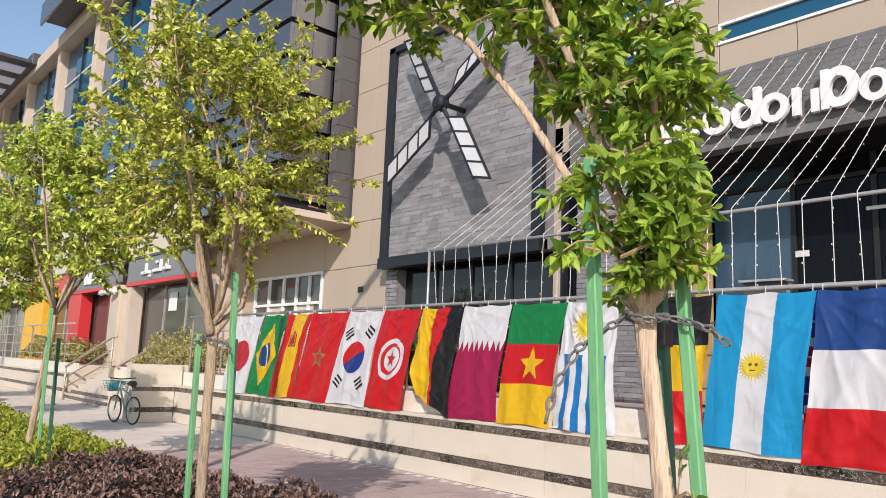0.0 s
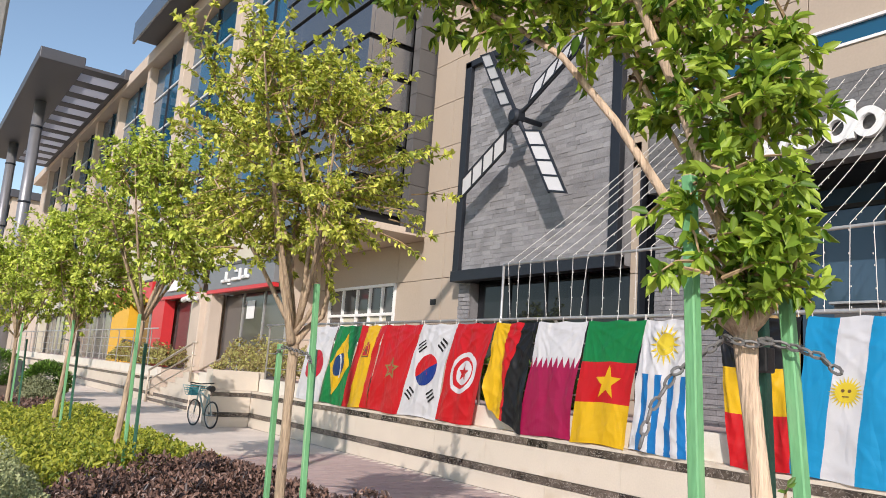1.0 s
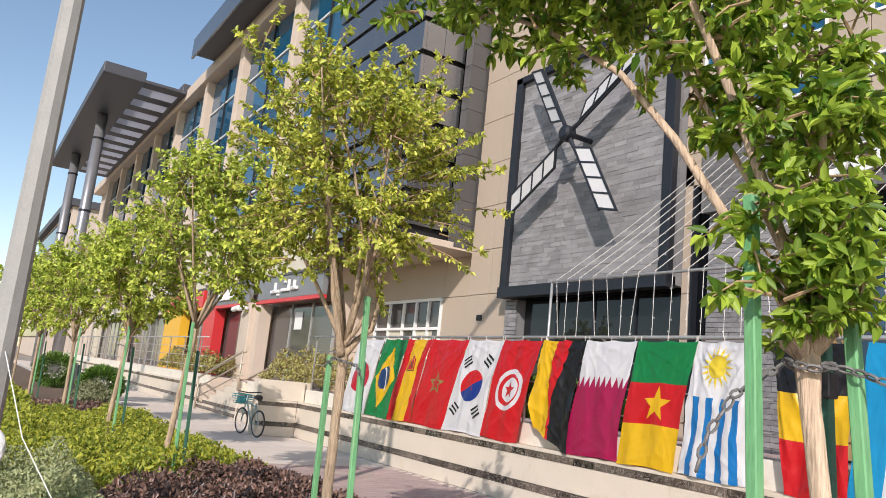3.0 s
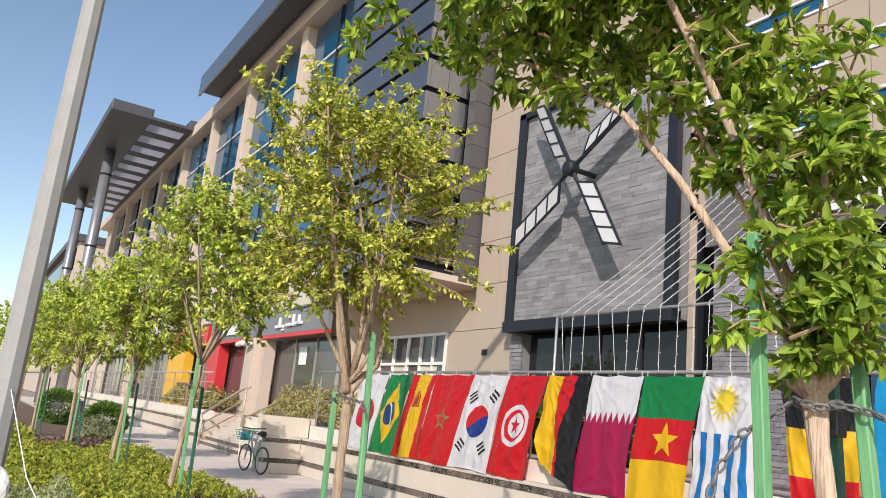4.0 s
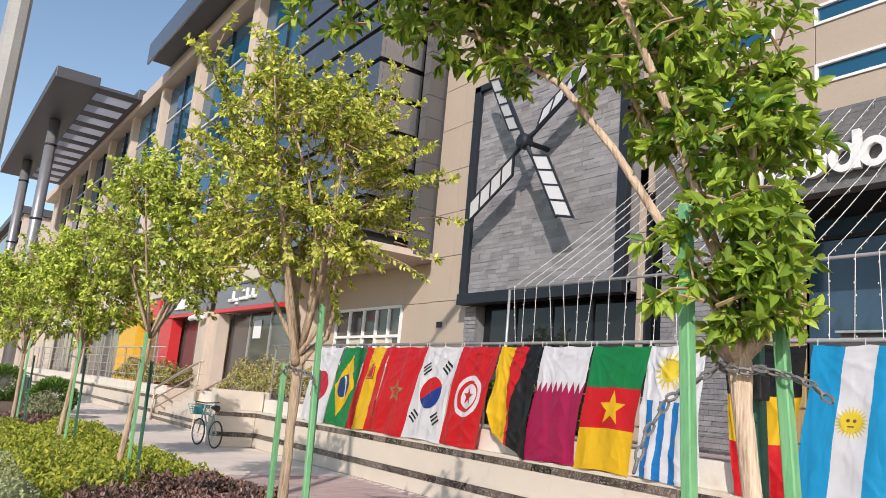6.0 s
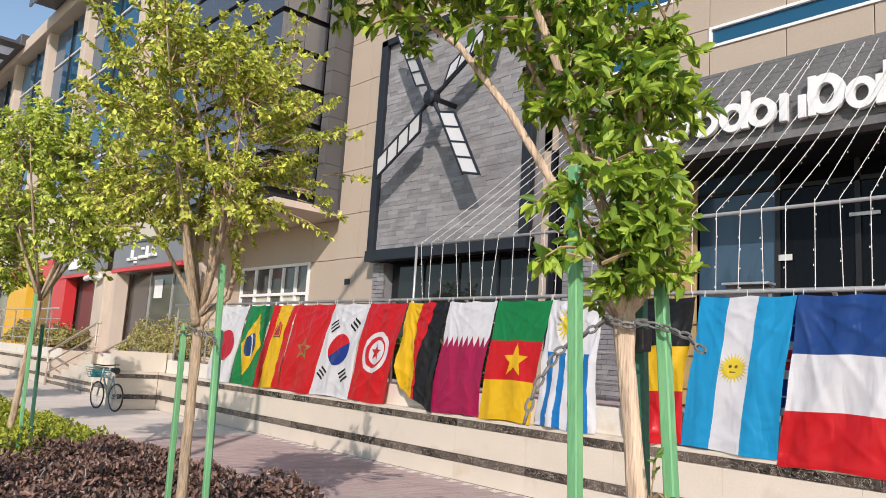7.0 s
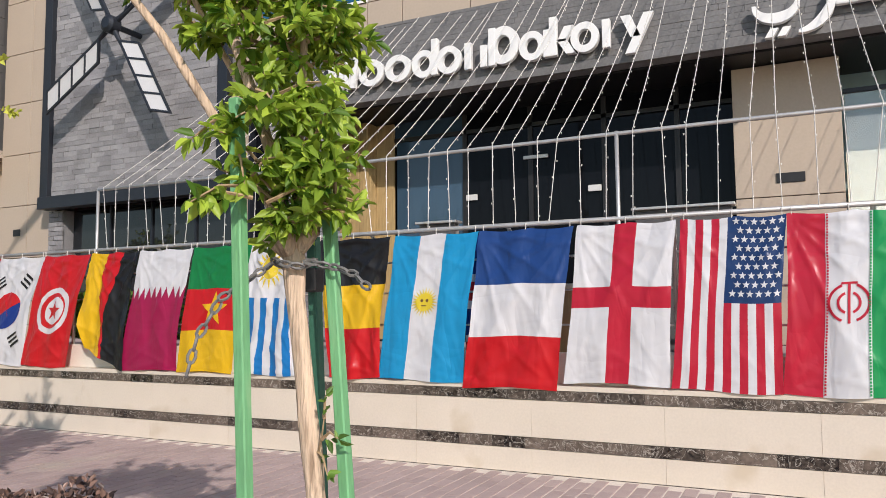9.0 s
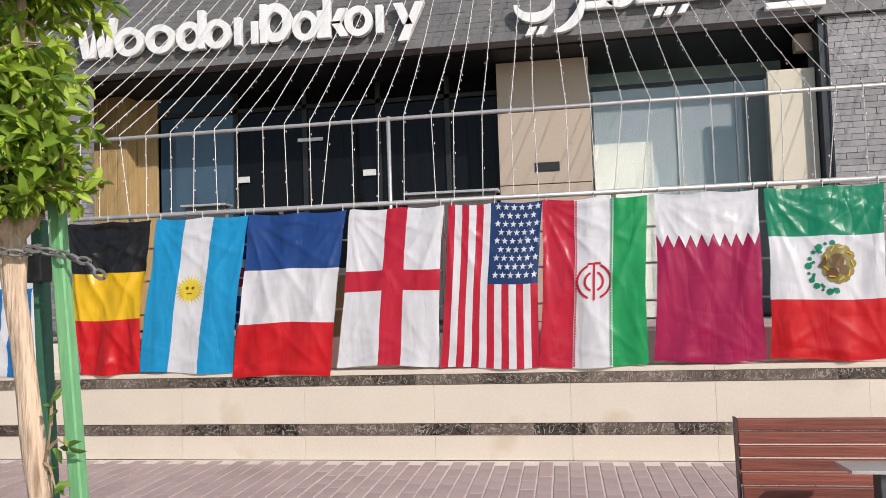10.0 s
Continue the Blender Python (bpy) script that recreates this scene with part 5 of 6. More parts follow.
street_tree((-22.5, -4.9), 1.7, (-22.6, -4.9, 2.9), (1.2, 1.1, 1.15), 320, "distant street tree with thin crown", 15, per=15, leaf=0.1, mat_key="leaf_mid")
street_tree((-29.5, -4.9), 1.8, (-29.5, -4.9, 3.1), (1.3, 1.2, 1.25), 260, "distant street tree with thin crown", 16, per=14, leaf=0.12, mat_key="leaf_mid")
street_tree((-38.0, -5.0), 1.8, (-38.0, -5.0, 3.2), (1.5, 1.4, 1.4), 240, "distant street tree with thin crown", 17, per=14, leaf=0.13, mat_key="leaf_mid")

# the near tree: a pruned trunk with a leafy column and a high spreading crown
near_tree = thing("street_tree", (0.2, -4.88, 0), "street tree with pruned pale trunk and large bright leaves", "tree", "row of street trees")
FK = Vector((0.105, -4.88, 1.665))
part("trunk", trunk_bar([(0.26, -4.86, -0.02), (0.235, -4.86, 0.45), (0.19, -4.87, 0.95), (0.15, -4.88, 1.3), (0.12, -4.88, 1.53), (0.112, -4.88, 1.64), (0.105, -4.88, 1.74)], [0.036, 0.032, 0.029, 0.027, 0.027, 0.033, 0.028], 18, 5, 0.009), M["bark"], near_tree, smooth=True)
for dx, dy, dz, r in ((-0.08, -0.02, 0.07, 0.026), (0.06, 0.02, 0.08, 0.025), (-0.01, -0.06, 0.1, 0.028), (0.02, 0.05, 0.12, 0.025), (-0.05, 0.05, 0.03, 0.022)):
    part("pruned_stub", bar([FK, FK + Vector((dx, dy, dz)) * 0.6, FK + Vector((dx, dy, dz))], [r, r * 1.05, r * 0.9], 10), M["bark"], near_tree, smooth=True)
LA = [FK, (0.064, -4.945, 1.831), (-0.041, -5.014, 2.022), (-0.189, -5.119, 2.309), (-0.345, -5.214, 2.544), (-0.502, -5.31, 2.683), (-0.693, -5.415, 2.805)]
LB = [FK, (0.09, -4.953, 1.935), (0.046, -4.988, 2.118), (-0.006, -5.075, 2.387), (-0.058, -5.18, 2.631), (-0.11, -5.284, 2.848), (-0.154, -5.371, 3.153)]
LC = [FK, (0.064, -4.91, 1.935), (-0.041, -4.945, 2.179), (-0.11, -4.997, 2.335), (-0.206, -5.066, 2.561), (-0.302, -5.11, 2.805)]
LD = [FK, (0.15, -4.91, 2.0), (0.17, -4.92, 2.25), (0.18, -4.93, 2.45)]
rg = random.Random(77)
twigs = []
for path, r in ((LA, 0.019), (LB, 0.021), (LC, 0.013), (LD, 0.014)):
    part("limb", bar(path, [r * (1 - 0.1 * i) for i in range(len(path))], 10), M["bark"], near_tree, smooth=True)
for i in range(80):
    p = Vector((0.17 + rg.gauss(0, 0.04), -4.92 + rg.gauss(0, 0.04), 1.76 + 0.84 * rg.random() ** 1.35))
    d = Vector((rg.gauss(0.25, 1), rg.gauss(0.05, 1), rg.uniform(-0.35, 0.8)))
    twigs.append((p, d))
for i in range(13):
    p = FK + Vector((rg.gauss(0, 0.05), rg.gauss(-0.02, 0.05), rg.uniform(0.02, 0.16)))
    twigs.append((p, Vector((rg.gauss(0.15, 0.7), rg.gauss(-0.3, 0.7), rg.uniform(0.2, 0.9)))))
for i in range(330):
    p = Vector((-0.4 + max(-0.55, min(0.6, rg.gauss(0, 0.33))), -5.28 + max(-0.6, min(0.45, rg.gauss(0, 0.33))), 2.95 + rg.gauss(0, 0.13)))
    low = 2.82 + 0.16 * noise.noise(Vector((p.x * 2.4, p.y * 2.4, 3)))
    if p.z < low:
        p.z = low + rg.uniform(0, 0.25)
    twigs.append((p, Vector((rg.gauss(-0.2, 1), rg.gauss(-0.1, 1), rg.gauss(-0.1, 0.7)))))
for i in range(40):
    p = Vector((0.12 + rg.gauss(0, 0.07), -4.93 + rg.gauss(0, 0.08), rg.uniform(2.15, 2.85)))
    twigs.append((p, Vector((rg.gauss(0, 1), rg.gauss(0, 1), rg.gauss(0.1, 0.7)))))
for path, k in ((LA[4:], 14), (LB[3:], 32), (LC[2:], 26)):
    for i in range(k):
        j = rg.randrange(len(path) - 1)
        p = Vector(path[j]).lerp(Vector(path[j + 1]), rg.random()) + Vector((rg.gauss(0.01, 0.06), rg.gauss(0.0, 0.06), rg.gauss(0.03, 0.06)))
        twigs.append((p, Vector((rg.gauss(0.2, 1), rg.gauss(0, 1), rg.gauss(0.1, 0.7)))))
for i in range(24):
    p = Vector((0.1 + rg.gauss(0, 0.035), -5.06 + rg.gauss(0, 0.03), rg.uniform(1.78, 2.4)))
    twigs.append((p, Vector((rg.gauss(0.15, 0.5), rg.gauss(-0.3, 0.5), rg.uniform(-0.7, 0.4)))))
crown("crown", near_tree, twigs, 18, 0.056, M["leaf_near"], 78, length=0.155, broad=0.42)

sprig = [Vector((0.2, -4.88, 1.1)), Vector((0.225, -4.9, 1.14)), Vector((0.24, -4.91, 1.2))]
part("sprig", bar(sprig, [0.004, 0.003, 0.002], 5), M["twig"], near_tree)
crown("sprig_leaves", near_tree, [(sprig[2], (0.3, -0.3, 1)), (sprig[1], (0.8, -0.2, 0.2)), (sprig[0], (0.6, -0.3, -0.6))], 7, 0.036, M["leaf_bush"], 79, length=0.06)


def stakes(cx, cy, spec, group):
    for (bx, by, tx, ty, tz, dark) in spec:
        s = thing("tree_stake", (bx, by, 0), "green painted square timber stake beside a tree", "stake", group)
        bm = bmesh.new()
        w = 0.0175
        v = [bm.verts.new((x + dx * w, y + dy * w, z)) for x, y, z in ((bx, by, -0.02), (tx, ty, tz)) for dx, dy in ((-1, -1), (1, -1), (1, 1), (-1, 1))]
        for q in ((0, 1, 5, 4), (1, 2, 6, 5), (2, 3, 7, 6), (3, 0, 4, 7), (3, 2, 1, 0), (4, 5, 6, 7)):
            bm.faces.new([v[i] for i in q])
        bmesh.ops.bevel(bm, geom=bm.edges[:], offset=0.004, segments=1, affect="EDGES")
        part("post", bm, M["stake_dark" if dark else "stake"], s)
        part("cut_end", slab(tx - 0.013, tx + 0.013, ty - 0.013, ty + 0.013, tz - 0.004, tz + 0.003, 0.001), M["bark"], s, "bare sawn end of the stake")


def tie_chain(pts, w=0.012, group="tree ties"):
    t = thing("tree_tie", pts[0], "grey rubber chain tie strapped round the trunk and stakes", "tree tie", group)
    vs = [Vector(p) for p in pts]
    ln = sum((b - a).length for a, b in zip(vs, vs[1:]))
    n = max(2, int(ln / 0.034))
    flat = 0
    for i in range(n):
        s = (i + 0.5) / n * ln
        for a, b in zip(vs, vs[1:]):
            if s <= (b - a).length:
                break
            s -= (b - a).length
        d = (b - a).normalized()
        p = a + d * s
        side = d.orthogonal().normalized()
        if i % 2:
            side = d.cross(side)
        loop = [p + d * 0.021 * math.cos(q) + side * w * math.sin(q) for q in (6.283 * j / 8 for j in range(9))]
        part("link", bar(loop, 0.0045, 5, False), M["tie"], t)


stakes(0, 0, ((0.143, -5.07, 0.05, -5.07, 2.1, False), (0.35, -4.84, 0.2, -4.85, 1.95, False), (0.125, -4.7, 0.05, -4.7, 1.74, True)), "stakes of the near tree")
ring_pts = [(0.115 + 0.06 * math.cos(a), -4.88 + 0.06 * math.sin(a), 1.64 + 0.01 * math.sin(2 * a)) for a in (6.283 * i / 10 for i in range(11))]
tie_chain(ring_pts, 0.01)
tie_chain([(0.07, -4.93, 1.64), (0.045, -5.11, 1.54), (-0.005, -5.15, 1.43), (-0.03, -5.16, 1.33)], 0.01)
tie_chain([(0.17, -4.91, 1.645), (0.24, -4.88, 1.63), (0.33, -4.9, 1.605), (0.4, -4.93, 1.56)], 0.01)
part("clamp", slab(0.045, 0.11, -4.77, -4.722, 1.56, 1.635, 0.006), M["black"], thing("tie_clamp", (0.07, -4.75, 1.56), "black clamp on the dark stake", "clamp"))
for tx, ty, gi in ((-3.44, -4.6, 0), (-7.6, -4.66, 1), (-11.5, -4.64, 2), (-16.2, -4.75, 3), (-22.5, -4.9, 4)):
    right = (tx + 0.355, ty + 0.01, tx + 0.2, ty + 0.02, 2.03, False) if gi == 0 else (tx + 0.23, ty + 0.05, tx + 0.02, ty + 0.06, 1.92, False)
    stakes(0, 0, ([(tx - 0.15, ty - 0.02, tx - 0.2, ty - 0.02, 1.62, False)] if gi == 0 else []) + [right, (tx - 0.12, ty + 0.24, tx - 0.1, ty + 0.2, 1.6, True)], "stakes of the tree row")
    if gi == 0:
        tie_chain([(tx - 0.22, ty - 0.04, 1.55), (tx - 0.1, ty - 0.04, 1.6), (tx + 0.22, ty - 0.01, 1.56), (tx + 0.34, ty - 0.04, 1.5)])
    elif gi < 3:
        tie_chain([(tx - 0.16, ty - 0.04, 1.6), (tx - 0.05, ty - 0.04, 1.62), (tx + 0.1, ty + 0.02, 1.6)])


# ---- planting beds ----
bed = tagged(part("planting_bed", slab(-60, -1.9, -9.0, -3.05, -0.2, 0.03), M["soil"]), "long planting bed of bare brown soil", "planting bed", kind="structure")
kerb = tagged(part("bed_kerb", slab(-60, -1.85, -3.05, -2.95, -0.2, 0.09, 0.01), M["concrete"]), "low concrete edging of the planting bed", "kerb", kind="structure")


def shrub_bed(name, label, category, x0, x1, y0, y1, h, count, leaf, material, seed, inside=None, lump=1.6):
    rg = np.random.default_rng(seed)
    pos, out = [], []
    while len(pos) < count:
        x, y = rg.uniform(x0, x1), rg.uniform(y0, y1)
        if inside and not inside(x, y):
            continue
        e = min(x - x0, x1 - x, y - y0, y1 - y)
        hh = h * (0.72 + 0.6 * noise.noise(Vector((x * lump, y * lump, seed))) + 0.22 * noise.noise(Vector((x * 5, y * 5, seed)))) * min(1, 0.45 + e * 1.6)
        z = hh * (1 - 0.75 * rg.random() ** 2.2)
        pos.append((x, y, 0.03 + z))
        out.append((rg.normal(0, 0.5), rg.normal(0, 0.5), 0.7))
    ob = leaves(name, np.array(pos), np.array(out), leaf, material, seed=seed, broad=0.5, spread=0.6)
    return tagged(ob, label, category, kind="stuff")


shrub_bed("purple_groundcover", "low dark purple-leaved ground cover in the bed", "shrubs", -8.4, -2.1, -5.6, -3.1, 0.4, 30000, 0.055, M["leaf_purple"], 41, lambda x, y: y > -5.6 + (x + 8.4) * -0.02 and (x > -6.4 or y > -5.3 + (-6.4 - x) * 1.0))
shrub_bed("green_groundcover", "yellow-green low hedge plants in the bed", "shrubs", -15.5, -6.6, -6.9, -3.15, 0.42, 34000, 0.06, M["leaf_green"], 42, lambda x, y: x < -8.2 or y < -5.35 + (-6.4 - x) * 1.0)
shrub_bed("silver_shrub", "rounded silvery green shrub at the bed's edge", "shrub", -6.9, -4.5, -6.9, -5.55, 0.56, 16000, 0.035, M["leaf_silver"], 43)
shrub_bed("sparse_groundcover", "thin reddish ground cover between the trees", "shrubs", -19.5, -15.4, -6.0, -3.2, 0.25, 5000, 0.07, M["leaf_purple"], 44)
shrub_bed("far_hedge", "long low green hedge further along", "hedge", -55, -15.6, -9.0, -5.2, 0.5, 26000, 0.12, M["leaf_green"], 45)
shrub_bed("terrace_shrubs", "dry orange and green shrubs on the terrace", "shrubs", -19.2, -14.2, 0.35, 1.3, 1.15, 3600, 0.085, M["leaf_dry"], 46).location.z = 1.0
shrub_bed("terrace_shrubs", "dry orange and green shrubs on the terrace", "shrubs", -31.5, -23.7, 0.35, 1.2, 0.95, 4600, 0.11, M["leaf_dry"], 47).location.z = 1.0
shrub_bed("terrace_plants", "dark green plants behind the railing", "plants", -8.3, -6.0, 0.35, 1.1, 0.8, 2500, 0.1, M["leaf_bush"], 48).location.z = 1.04


def round_bush(x, y, r, seed):
    rg = np.random.default_rng(seed)
    d = rg.normal(0, 1, (5000, 3))
    d /= np.linalg.norm(d, axis=1)[:, None]
    wob = np.array([1 + 0.14 * noise.noise(Vector(q) * 2.5) for q in d])
    p = d * (r * wob * rg.uniform(0.35, 1.0, 5000) ** 0.5)[:, None]
    p[:, 2] *= 0.85
    p += np.array((x, y, r * 0.85))
    tagged(leaves("round_bush", p[p[:, 2] > 0], d[p[:, 2] > 0], 0.08, M["leaf_bush"], seed=seed, broad=0.5), "clipped round dark green bush beside the walkway", "bush", "round bushes")


round_bush(-22.5, -3.1, 0.62, 51)
round_bush(-29.5, -3.6, 0.75, 52)
shrub_bed("grey_shrub", "loose grey-green shrub beside the bush", "shrub", -21.8, -20.0, -3.9, -3.1, 0.75, 4000, 0.07, M["leaf_dull"], 53)
bin_ = thing("stone_seat", (-25, -3.2, 0), "dark grey block seat beside the walkway", "seat")
part("base", slab(-26.2, -24.3, -3.5, -3.0, 0, 0.45, 0.02), M["cast"], bin_)
part("back", slab(-26.2, -24.3, -3.55, -3.45, 0.4, 1.0, 0.02), M["cast"], bin_)

# ---- board behind the railing ----
board = thing("notice_board", (-1.25, 0.6, 1.04), "magenta notice board with white bars behind the railing", "notice board")
part("panel", slab(-1.62, -1.08, 0.58, 0.61, 1.1, 2.0, 0.006), M["magenta"], board)
for z, w in ((1.25, 0.3), (1.38, 0.22), (1.55, 0.34), (1.75, 0.26)):
    part("bar", slab(-1.5, -1.5 + w, 0.574, 0.58, z, z + 0.05), M["white"], board)
for x in (-1.6, -1.12):
    part("leg", slab(x, x + 0.03, 0.61, 0.64, 1.04, 1.95), M["steel"], board)
crate = thing("storage_box", (-0.75, 0.75, 1.04), "pale olive box on the terrace behind the railing", "box")
part("body", slab(-1.02, -0.5, 0.55, 0.95, 1.04, 1.7, 0.02), M["wood_clad"], crate)
part("lid", slab(-1.05, -0.47, 0.52, 0.98, 1.7, 1.75, 0.01), M["cream"], crate)

for x0, x1 in ((-2.86, -2.3), (-0.2, 0.86)):
    tb = thing("terrace_counter", ((x0 + x1) / 2, 1.6, 1.04), "pale high counter standing on the terrace", "counter", "terrace counters")
    part("top", slab(x0, x1, 1.5, 1.7, 2.56, 2.59, 0.006), M["steel"], tb)
    part("front", slab(x0 + 0.04, x1 - 0.04, 1.55, 1.58, 1.04, 2.559), M["dark_tile"], tb)
    for x in (x0 + 0.04, x1 - 0.08):
        part("leg", slab(x, x + 0.04, 1.64, 1.68, 1.04, 2.559), M["steel"], tb)

# ---- bench ----
bx0, bx1, by = 2.36, 4.2, -2.56
bench = thing("park_bench", (3.2, by, 0), "red-brown slatted bench with dark iron frame", "bench")
for i in range(6):
    z = 0.392 + i * 0.0665
    y = by + 0.012 * i
    part("back_slat", slab(bx0 + 0.014, bx1 - 0.014, y, y + 0.028, z, z + 0.06, 0.005), M["bench_wood"], bench)
    for x in (bx0 + 0.76, bx0 + 1.45):
        part("bolt", bar([(x, y - 0.005, z + 0.001), (x, y + 0.004, z + 0.001)], 0.007, 8), M["stainless"], bench)
for i in range(5):
    y = by - 0.47 + i * 0.085
    part("seat_slat", slab(bx0 + 0.014, bx1 - 0.014, y, y + 0.068, 0.33, 0.36, 0.005), M["bench_wood"], bench)
for x in (bx0, bx1 - 0.012):
    bm = bmesh.new()
    box(bm, x, x + 0.012, by - 0.46, by + 0.06, 0.29, 0.328, 0.003)
    box(bm, x, x + 0.012, by - 0.43, by - 0.37, 0, 0.29, 0.003)
    v = [bm.verts.new((xx, yy, zz)) for xx in (x, x + 0.012) for yy, zz in ((by - 0.012, 0.0), (by + 0.04, 0.0), (by + 0.1, 0.79), (by + 0.05, 0.79))]
    for q in ((0, 1, 2, 3), (7, 6, 5, 4), (0, 4, 5, 1), (1, 5, 6, 2), (2, 6, 7, 3), (3, 7, 4, 0)):
        bm.faces.new([v[i] for i in q])
    bmesh.ops.recalc_face_normals(bm, faces=bm.faces)
    part("end_frame", bm, M["bench_edge"], bench, "dark brown steel end frame")
bm = bmesh.new()
v = [bm.verts.new(p) for z in (0.625, 0.64) for p in ((2.735, -2.81, z), (2.745, -3.0, z), (2.96, -3.0, z), (2.96, -2.81, z))]
for q in ((3, 2, 1, 0), (4, 5, 6, 7), (0, 1, 5, 4), (1, 2, 6, 5), (2, 3, 7, 6), (3, 0, 4, 7)):
    bm.faces.new([v[i] for i in q])
part("arm_plate", bm, M["steel"], bench, "flat pale grey steel arm plate")
part("armrest_leg", slab(2.875, 2.92, -2.96, -2.87, 0.36, 0.624, 0.006), M["cast"], bench)

# ---- bicycle ----
bike = thing("bicycle", (-15.05, -1.14, 0), "pale blue-green city bicycle with a front basket parked by the steps", "bicycle")
fx, fy, rx_, ry_ = -15.45, -1.2, -14.68, -1.08


def wheel(x, y, d):
    cen, out = Vector((x, y, 0.29)), []
    for r, th, nm, m in ((0.272, 0.018, "tyre", "black"), (0.25, 0.009, "rim", "steel")):
        pts = [cen + d * r * math.cos(a) + Vector((0, 0, r * math.sin(a))) for a in (6.2832 * i / 24 for i in range(25))]
        out.append(part(nm, bar(pts, th, 6, False), M[m], bike, smooth=True))
    bm = bmesh.new()
    for i in range(12):
        a = 6.2832 * i / 12
        tube(bm, [cen, cen + d * 0.25 * math.cos(a) + Vector((0, 0, 0.25 * math.sin(a)))], 0.003, 4)
    part("spokes", bm, M["steel"], out[1])


hd = (Vector((fx, fy, 0)) - Vector((rx_, ry_, 0))).normalized()
wheel(fx, fy, hd), wheel(rx_, ry_, hd)
R_, F_ = Vector((rx_, ry_, 0.29)), Vector((fx, fy, 0.29))
S_, H_, B_ = R_ + hd * 0.2 + Vector((0, 0, 0.42)), F_ - hd * 0.14 + Vector((0, 0, 0.45)), R_ + hd * 0.33 + Vector((0, 0, -0.03))
for a, b, r in ((R_, S_, 0.014), (S_, B_, 0.018), (B_, H_, 0.02), (S_ - Vector((0, 0, 0.1)), H_, 0.018), (R_, B_, 0.014), (F_, H_ + Vector((0, 0, 0.12)), 0.016)):
    part("frame_tube", bar([a, b], r, 8), M["bike"], bike, smooth=True)
across = hd.cross(Vector((0, 0, 1)))
part("handlebar", bar([H_ + Vector((0, 0, 0.2)) - across * 0.28 - hd * 0.1, H_ + Vector((0, 0, 0.17)), H_ + Vector((0, 0, 0.2)) + across * 0.28 - hd * 0.1], 0.013, 8), M["black"], bike)
part("saddle", bar([S_ + Vector((0, 0, 0.12)) - hd * 0.13, S_ + Vector((0, 0, 0.13)), S_ + Vector((0, 0, 0.12)) + hd * 0.12], [0.07, 0.055, 0.025], 10), M["black"], bike)
bm = bmesh.new()
bc = H_ + hd * 0.22
for i in range(5):
    z = bc.z - 0.08 + i * 0.05
    q = 0.12 + 0.012 * i
    loop = [Vector((bc.x, bc.y, z)) + hd * q * a + across * q * 1.2 * b for a, b in ((-1, -1), (1, -1), (1, 1), (-1, 1), (-1, -1))]
    tube(bm, loop, 0.006, 4, False)
for a, b in ((-1, -1), (1, -1), (1, 1), (-1, 1), (0, -1), (0, 1), (1, 0), (-1, 0)):
    tube(bm, [bc + hd * 0.12 * a + across * 0.144 * b - Vector((0, 0, 0.08)), bc + hd * 0.168 * a + across * 0.2 * b + Vector((0, 0, 0.12))], 0.005, 4)
box(bm, bc.x - 0.1, bc.x + 0.1, bc.y - 0.1, bc.y + 0.1, bc.z - 0.085, bc.z + 0.06)
part("basket", bm, M["teal"], bike, "dark teal front basket")

# ---- lamp post with a rope ----
lp = thing("street_lamp", (-4.15, -6.62, 0), "tall pale octagonal lamp post", "street lamp")
part("post", bar([(-4.15, -6.62, -0.02), (-4.15, -6.62, 9.0)], [0.085, 0.05], 8), M["lamp_post"], lp)
part("base_plate", slab(-4.35, -3.95, -6.82, -6.42, 0.03, 0.06, 0.008), M["lamp_post"], lp)
part("arm", bar([(-4.15, -6.62, 8.9), (-4.1, -6.0, 9.3), (-4.1, -5.2, 9.4)], 0.04, 8), M["lamp_post"], lp)
part("lamp_head", slab(-4.22, -3.98, -5.3, -4.6, 9.36, 9.46, 0.03), M["lamp_post"], lp)
rope = thing("rope", (-3.6, -6.4, 0), "thin pale rope tied down from the lamp post", "rope")
part("line", bar([(-4.08, -6.6, 1.42), (-3.66, -6.45, 0.95), (-3.5, -6.2, 0.55), (-3.3, -5.95, 0.04)], 0.0035, 6), M["white"], rope)
tag = thing("plastic_wrap", (-3.75, -6.55, 0.3), "crumpled white plastic wrap at the lamp post", "wrap")
bm = bmesh.new()
bmesh.ops.create_icosphere(bm, subdivisions=3, radius=0.085)
for v in bm.verts:
    v.co *= 1 + 0.45 * noise.noise(v.co * 14)
    v.co.x, v.co.z = v.co.x * 0.7, v.co.z * 1.5
bmesh.ops.translate(bm, verts=bm.verts, vec=(-4.0, -6.6, 0.85))
part("sheet", bm, M["white"], tag)

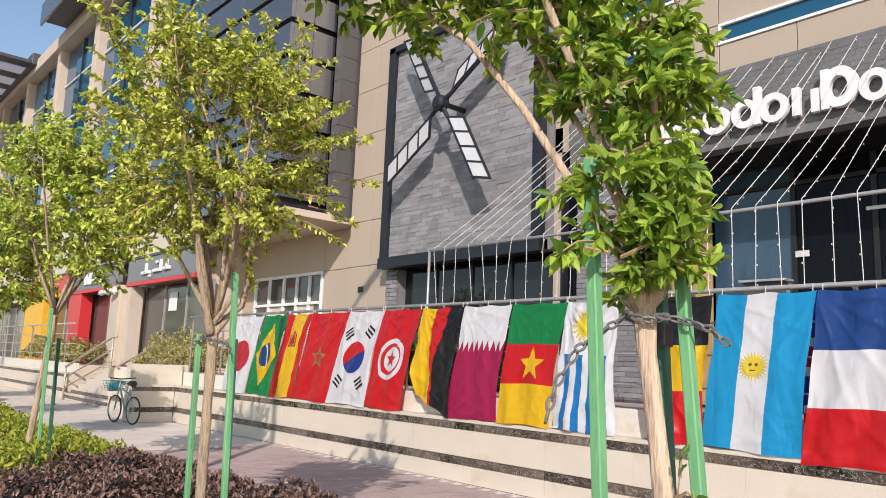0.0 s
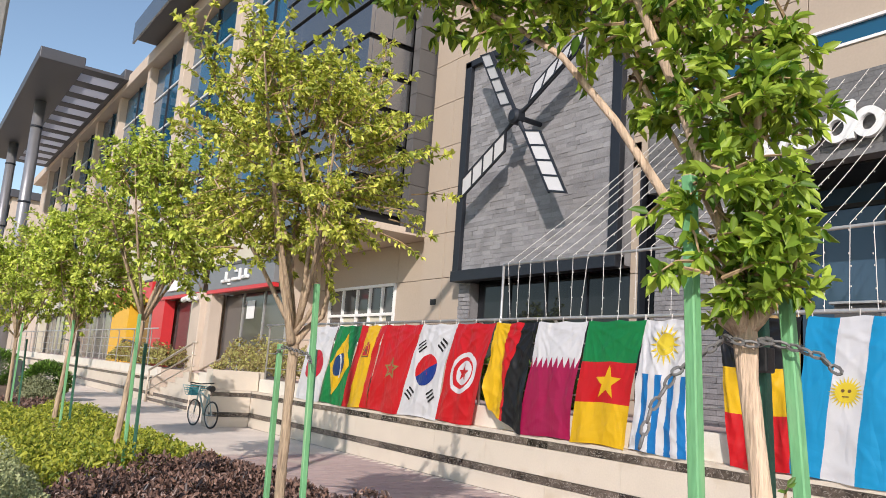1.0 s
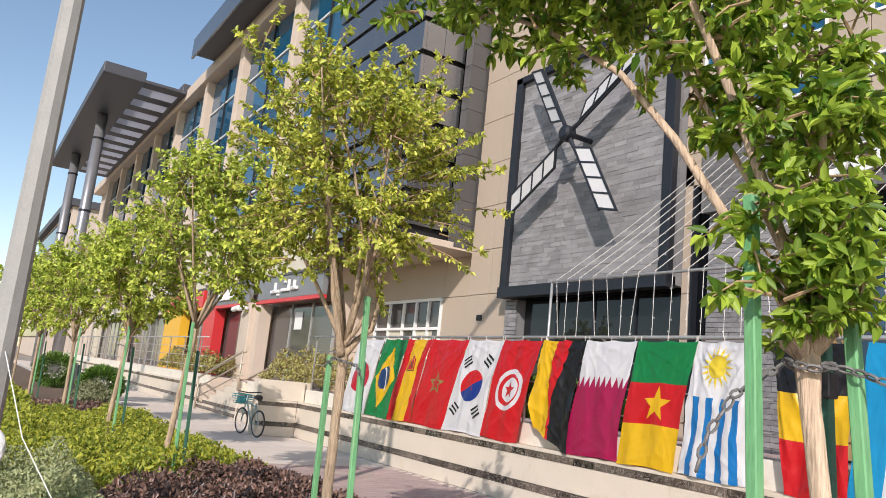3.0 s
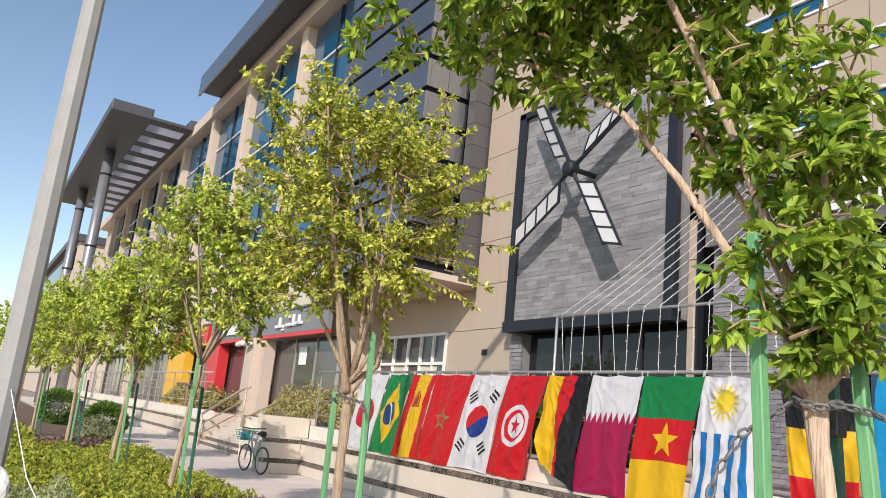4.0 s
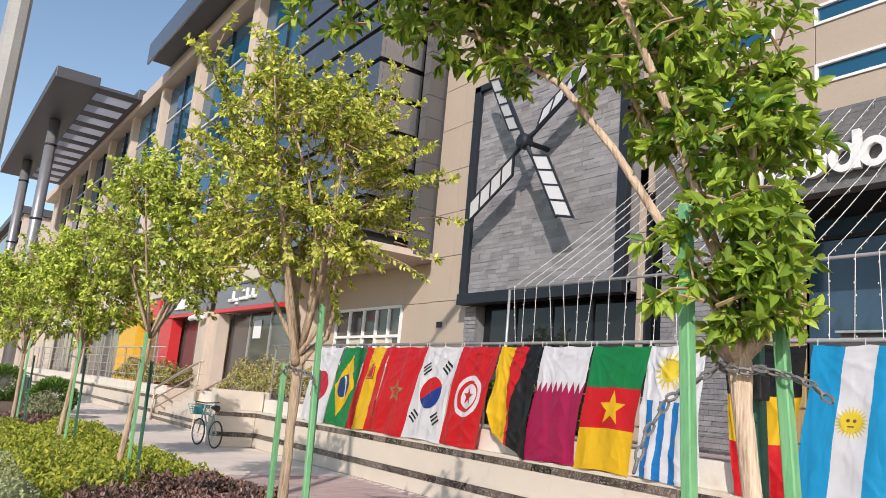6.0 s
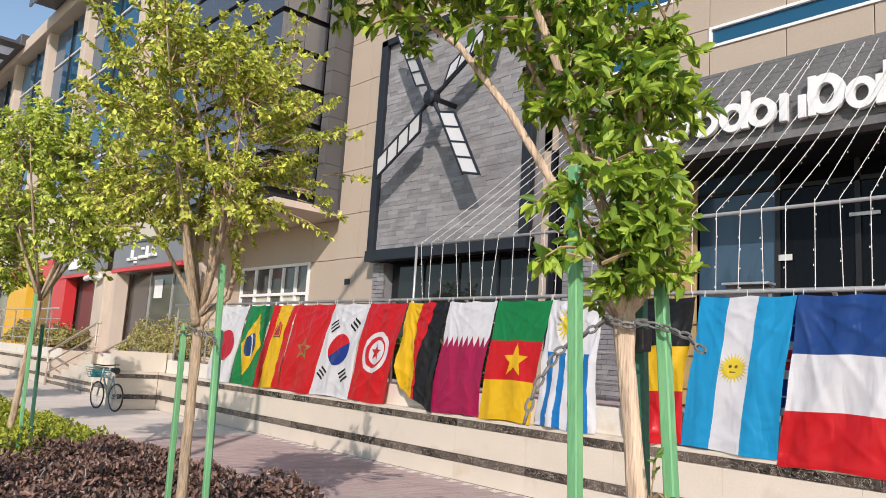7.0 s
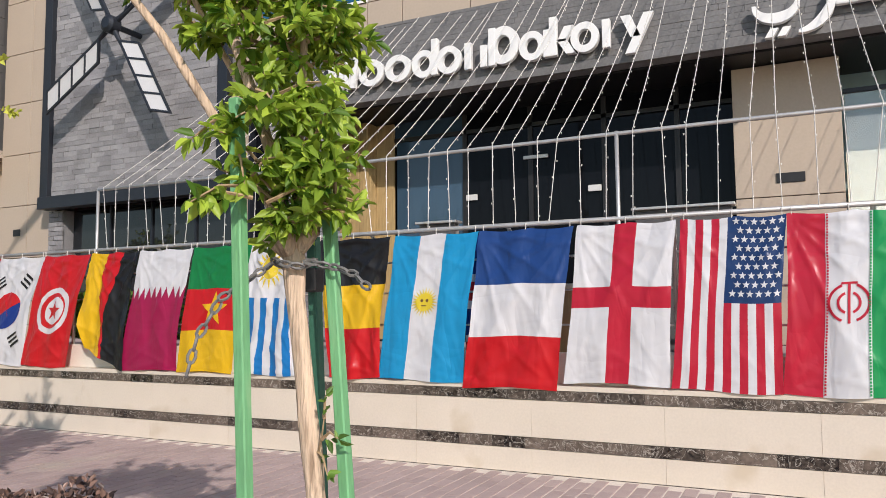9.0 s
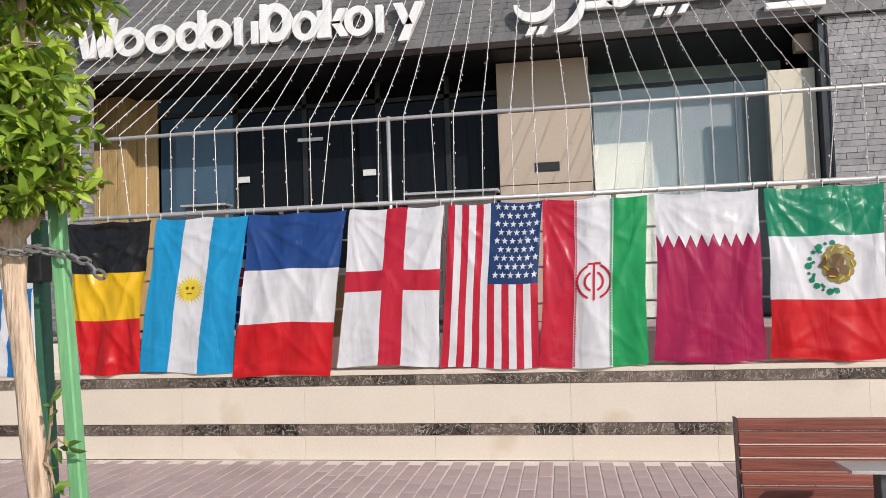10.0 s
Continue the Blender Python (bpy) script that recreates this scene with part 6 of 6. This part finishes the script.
# ---- brick and paver pieces ----
for owner, kind, m, blocks, close in PIECES:
    single = [b for b in blocks if close(b)][:300]
    for x0, x1, y0, y1, z0, z1 in single:
        mesh_ob(kind, [(x, y, z) for x in (x0, x1) for y in (y0, y1) for z in (z0, z1)], CUBE_F, M[m], owner)
    picked = set(single)
    rest = [b for b in blocks if b not in picked]
    if rest:
        many_boxes(kind, rest, M[m], owner)["kind"] = "stuff"
PW, PL, G = 0.125, 0.25, 0.013
rg = random.Random(9)
pv, pf = [], []
pm = bpy.data.meshes.new("paver")
a, b, h = PW / 2 - G / 2, PL / 2 - 0.0025, 0.012
pm.from_pydata([(-a, -b, -h), (a, -b, -h), (a, b, -h), (-a, b, -h), (-a, -b, -0.002), (a, -b, -0.002), (a, b, -0.002), (-a, b, -0.002), (-a + 0.004, -b + 0.004, 0), (a - 0.004, -b + 0.004, 0), (a - 0.004, b - 0.004, 0), (-a + 0.004, b - 0.004, 0)], [],
               [(8, 9, 10, 11)] + [(i, (i + 1) % 4, 4 + (i + 1) % 4, 4 + i) for i in range(4)] + [(4 + i, 4 + (i + 1) % 4, 8 + (i + 1) % 4, 8 + i) for i in range(4)])
pm.materials.append(M["paver"])
cells = []
for i in range(int(24.4 / PW)):
    x = -10.5 + (i + 0.5) * PW
    for j in range(36):
        y = -0.06 - (j + 0.5) * PL - (PL / 2 if i % 2 else 0)
        if y > (-8.85 if x > -1.8 else -2.95):
            cells.append((x, y))
part_cells = [c for c in cells if -0.6 < c[0] < 3.4 and c[1] > -2.4]
chosen = set(part_cells[:300])
for x, y in cells:
    z = rg.uniform(-0.002, 0.001)
    if (x, y) in chosen:
        ob = new("paver", pm)
        ob.location = (x, y, z)
        ob.parent = pavement
        continue
    k = len(pv)
    pv += [(x - a, y - b, -0.01), (x + a, y - b, -0.01), (x + a, y + b, -0.01), (x - a, y + b, -0.01), (x - a, y - b, z), (x + a, y - b, z), (x + a, y + b, z), (x - a, y + b, z)]
    pf += [(k + 4, k + 5, k + 6, k + 7)] + [(k + q, k + (q + 1) % 4, k + 4 + (q + 1) % 4, k + 4 + q) for q in range(4)]
mesh_ob("pavers", pv, pf, M["paver"], pavement)["kind"] = "stuff"
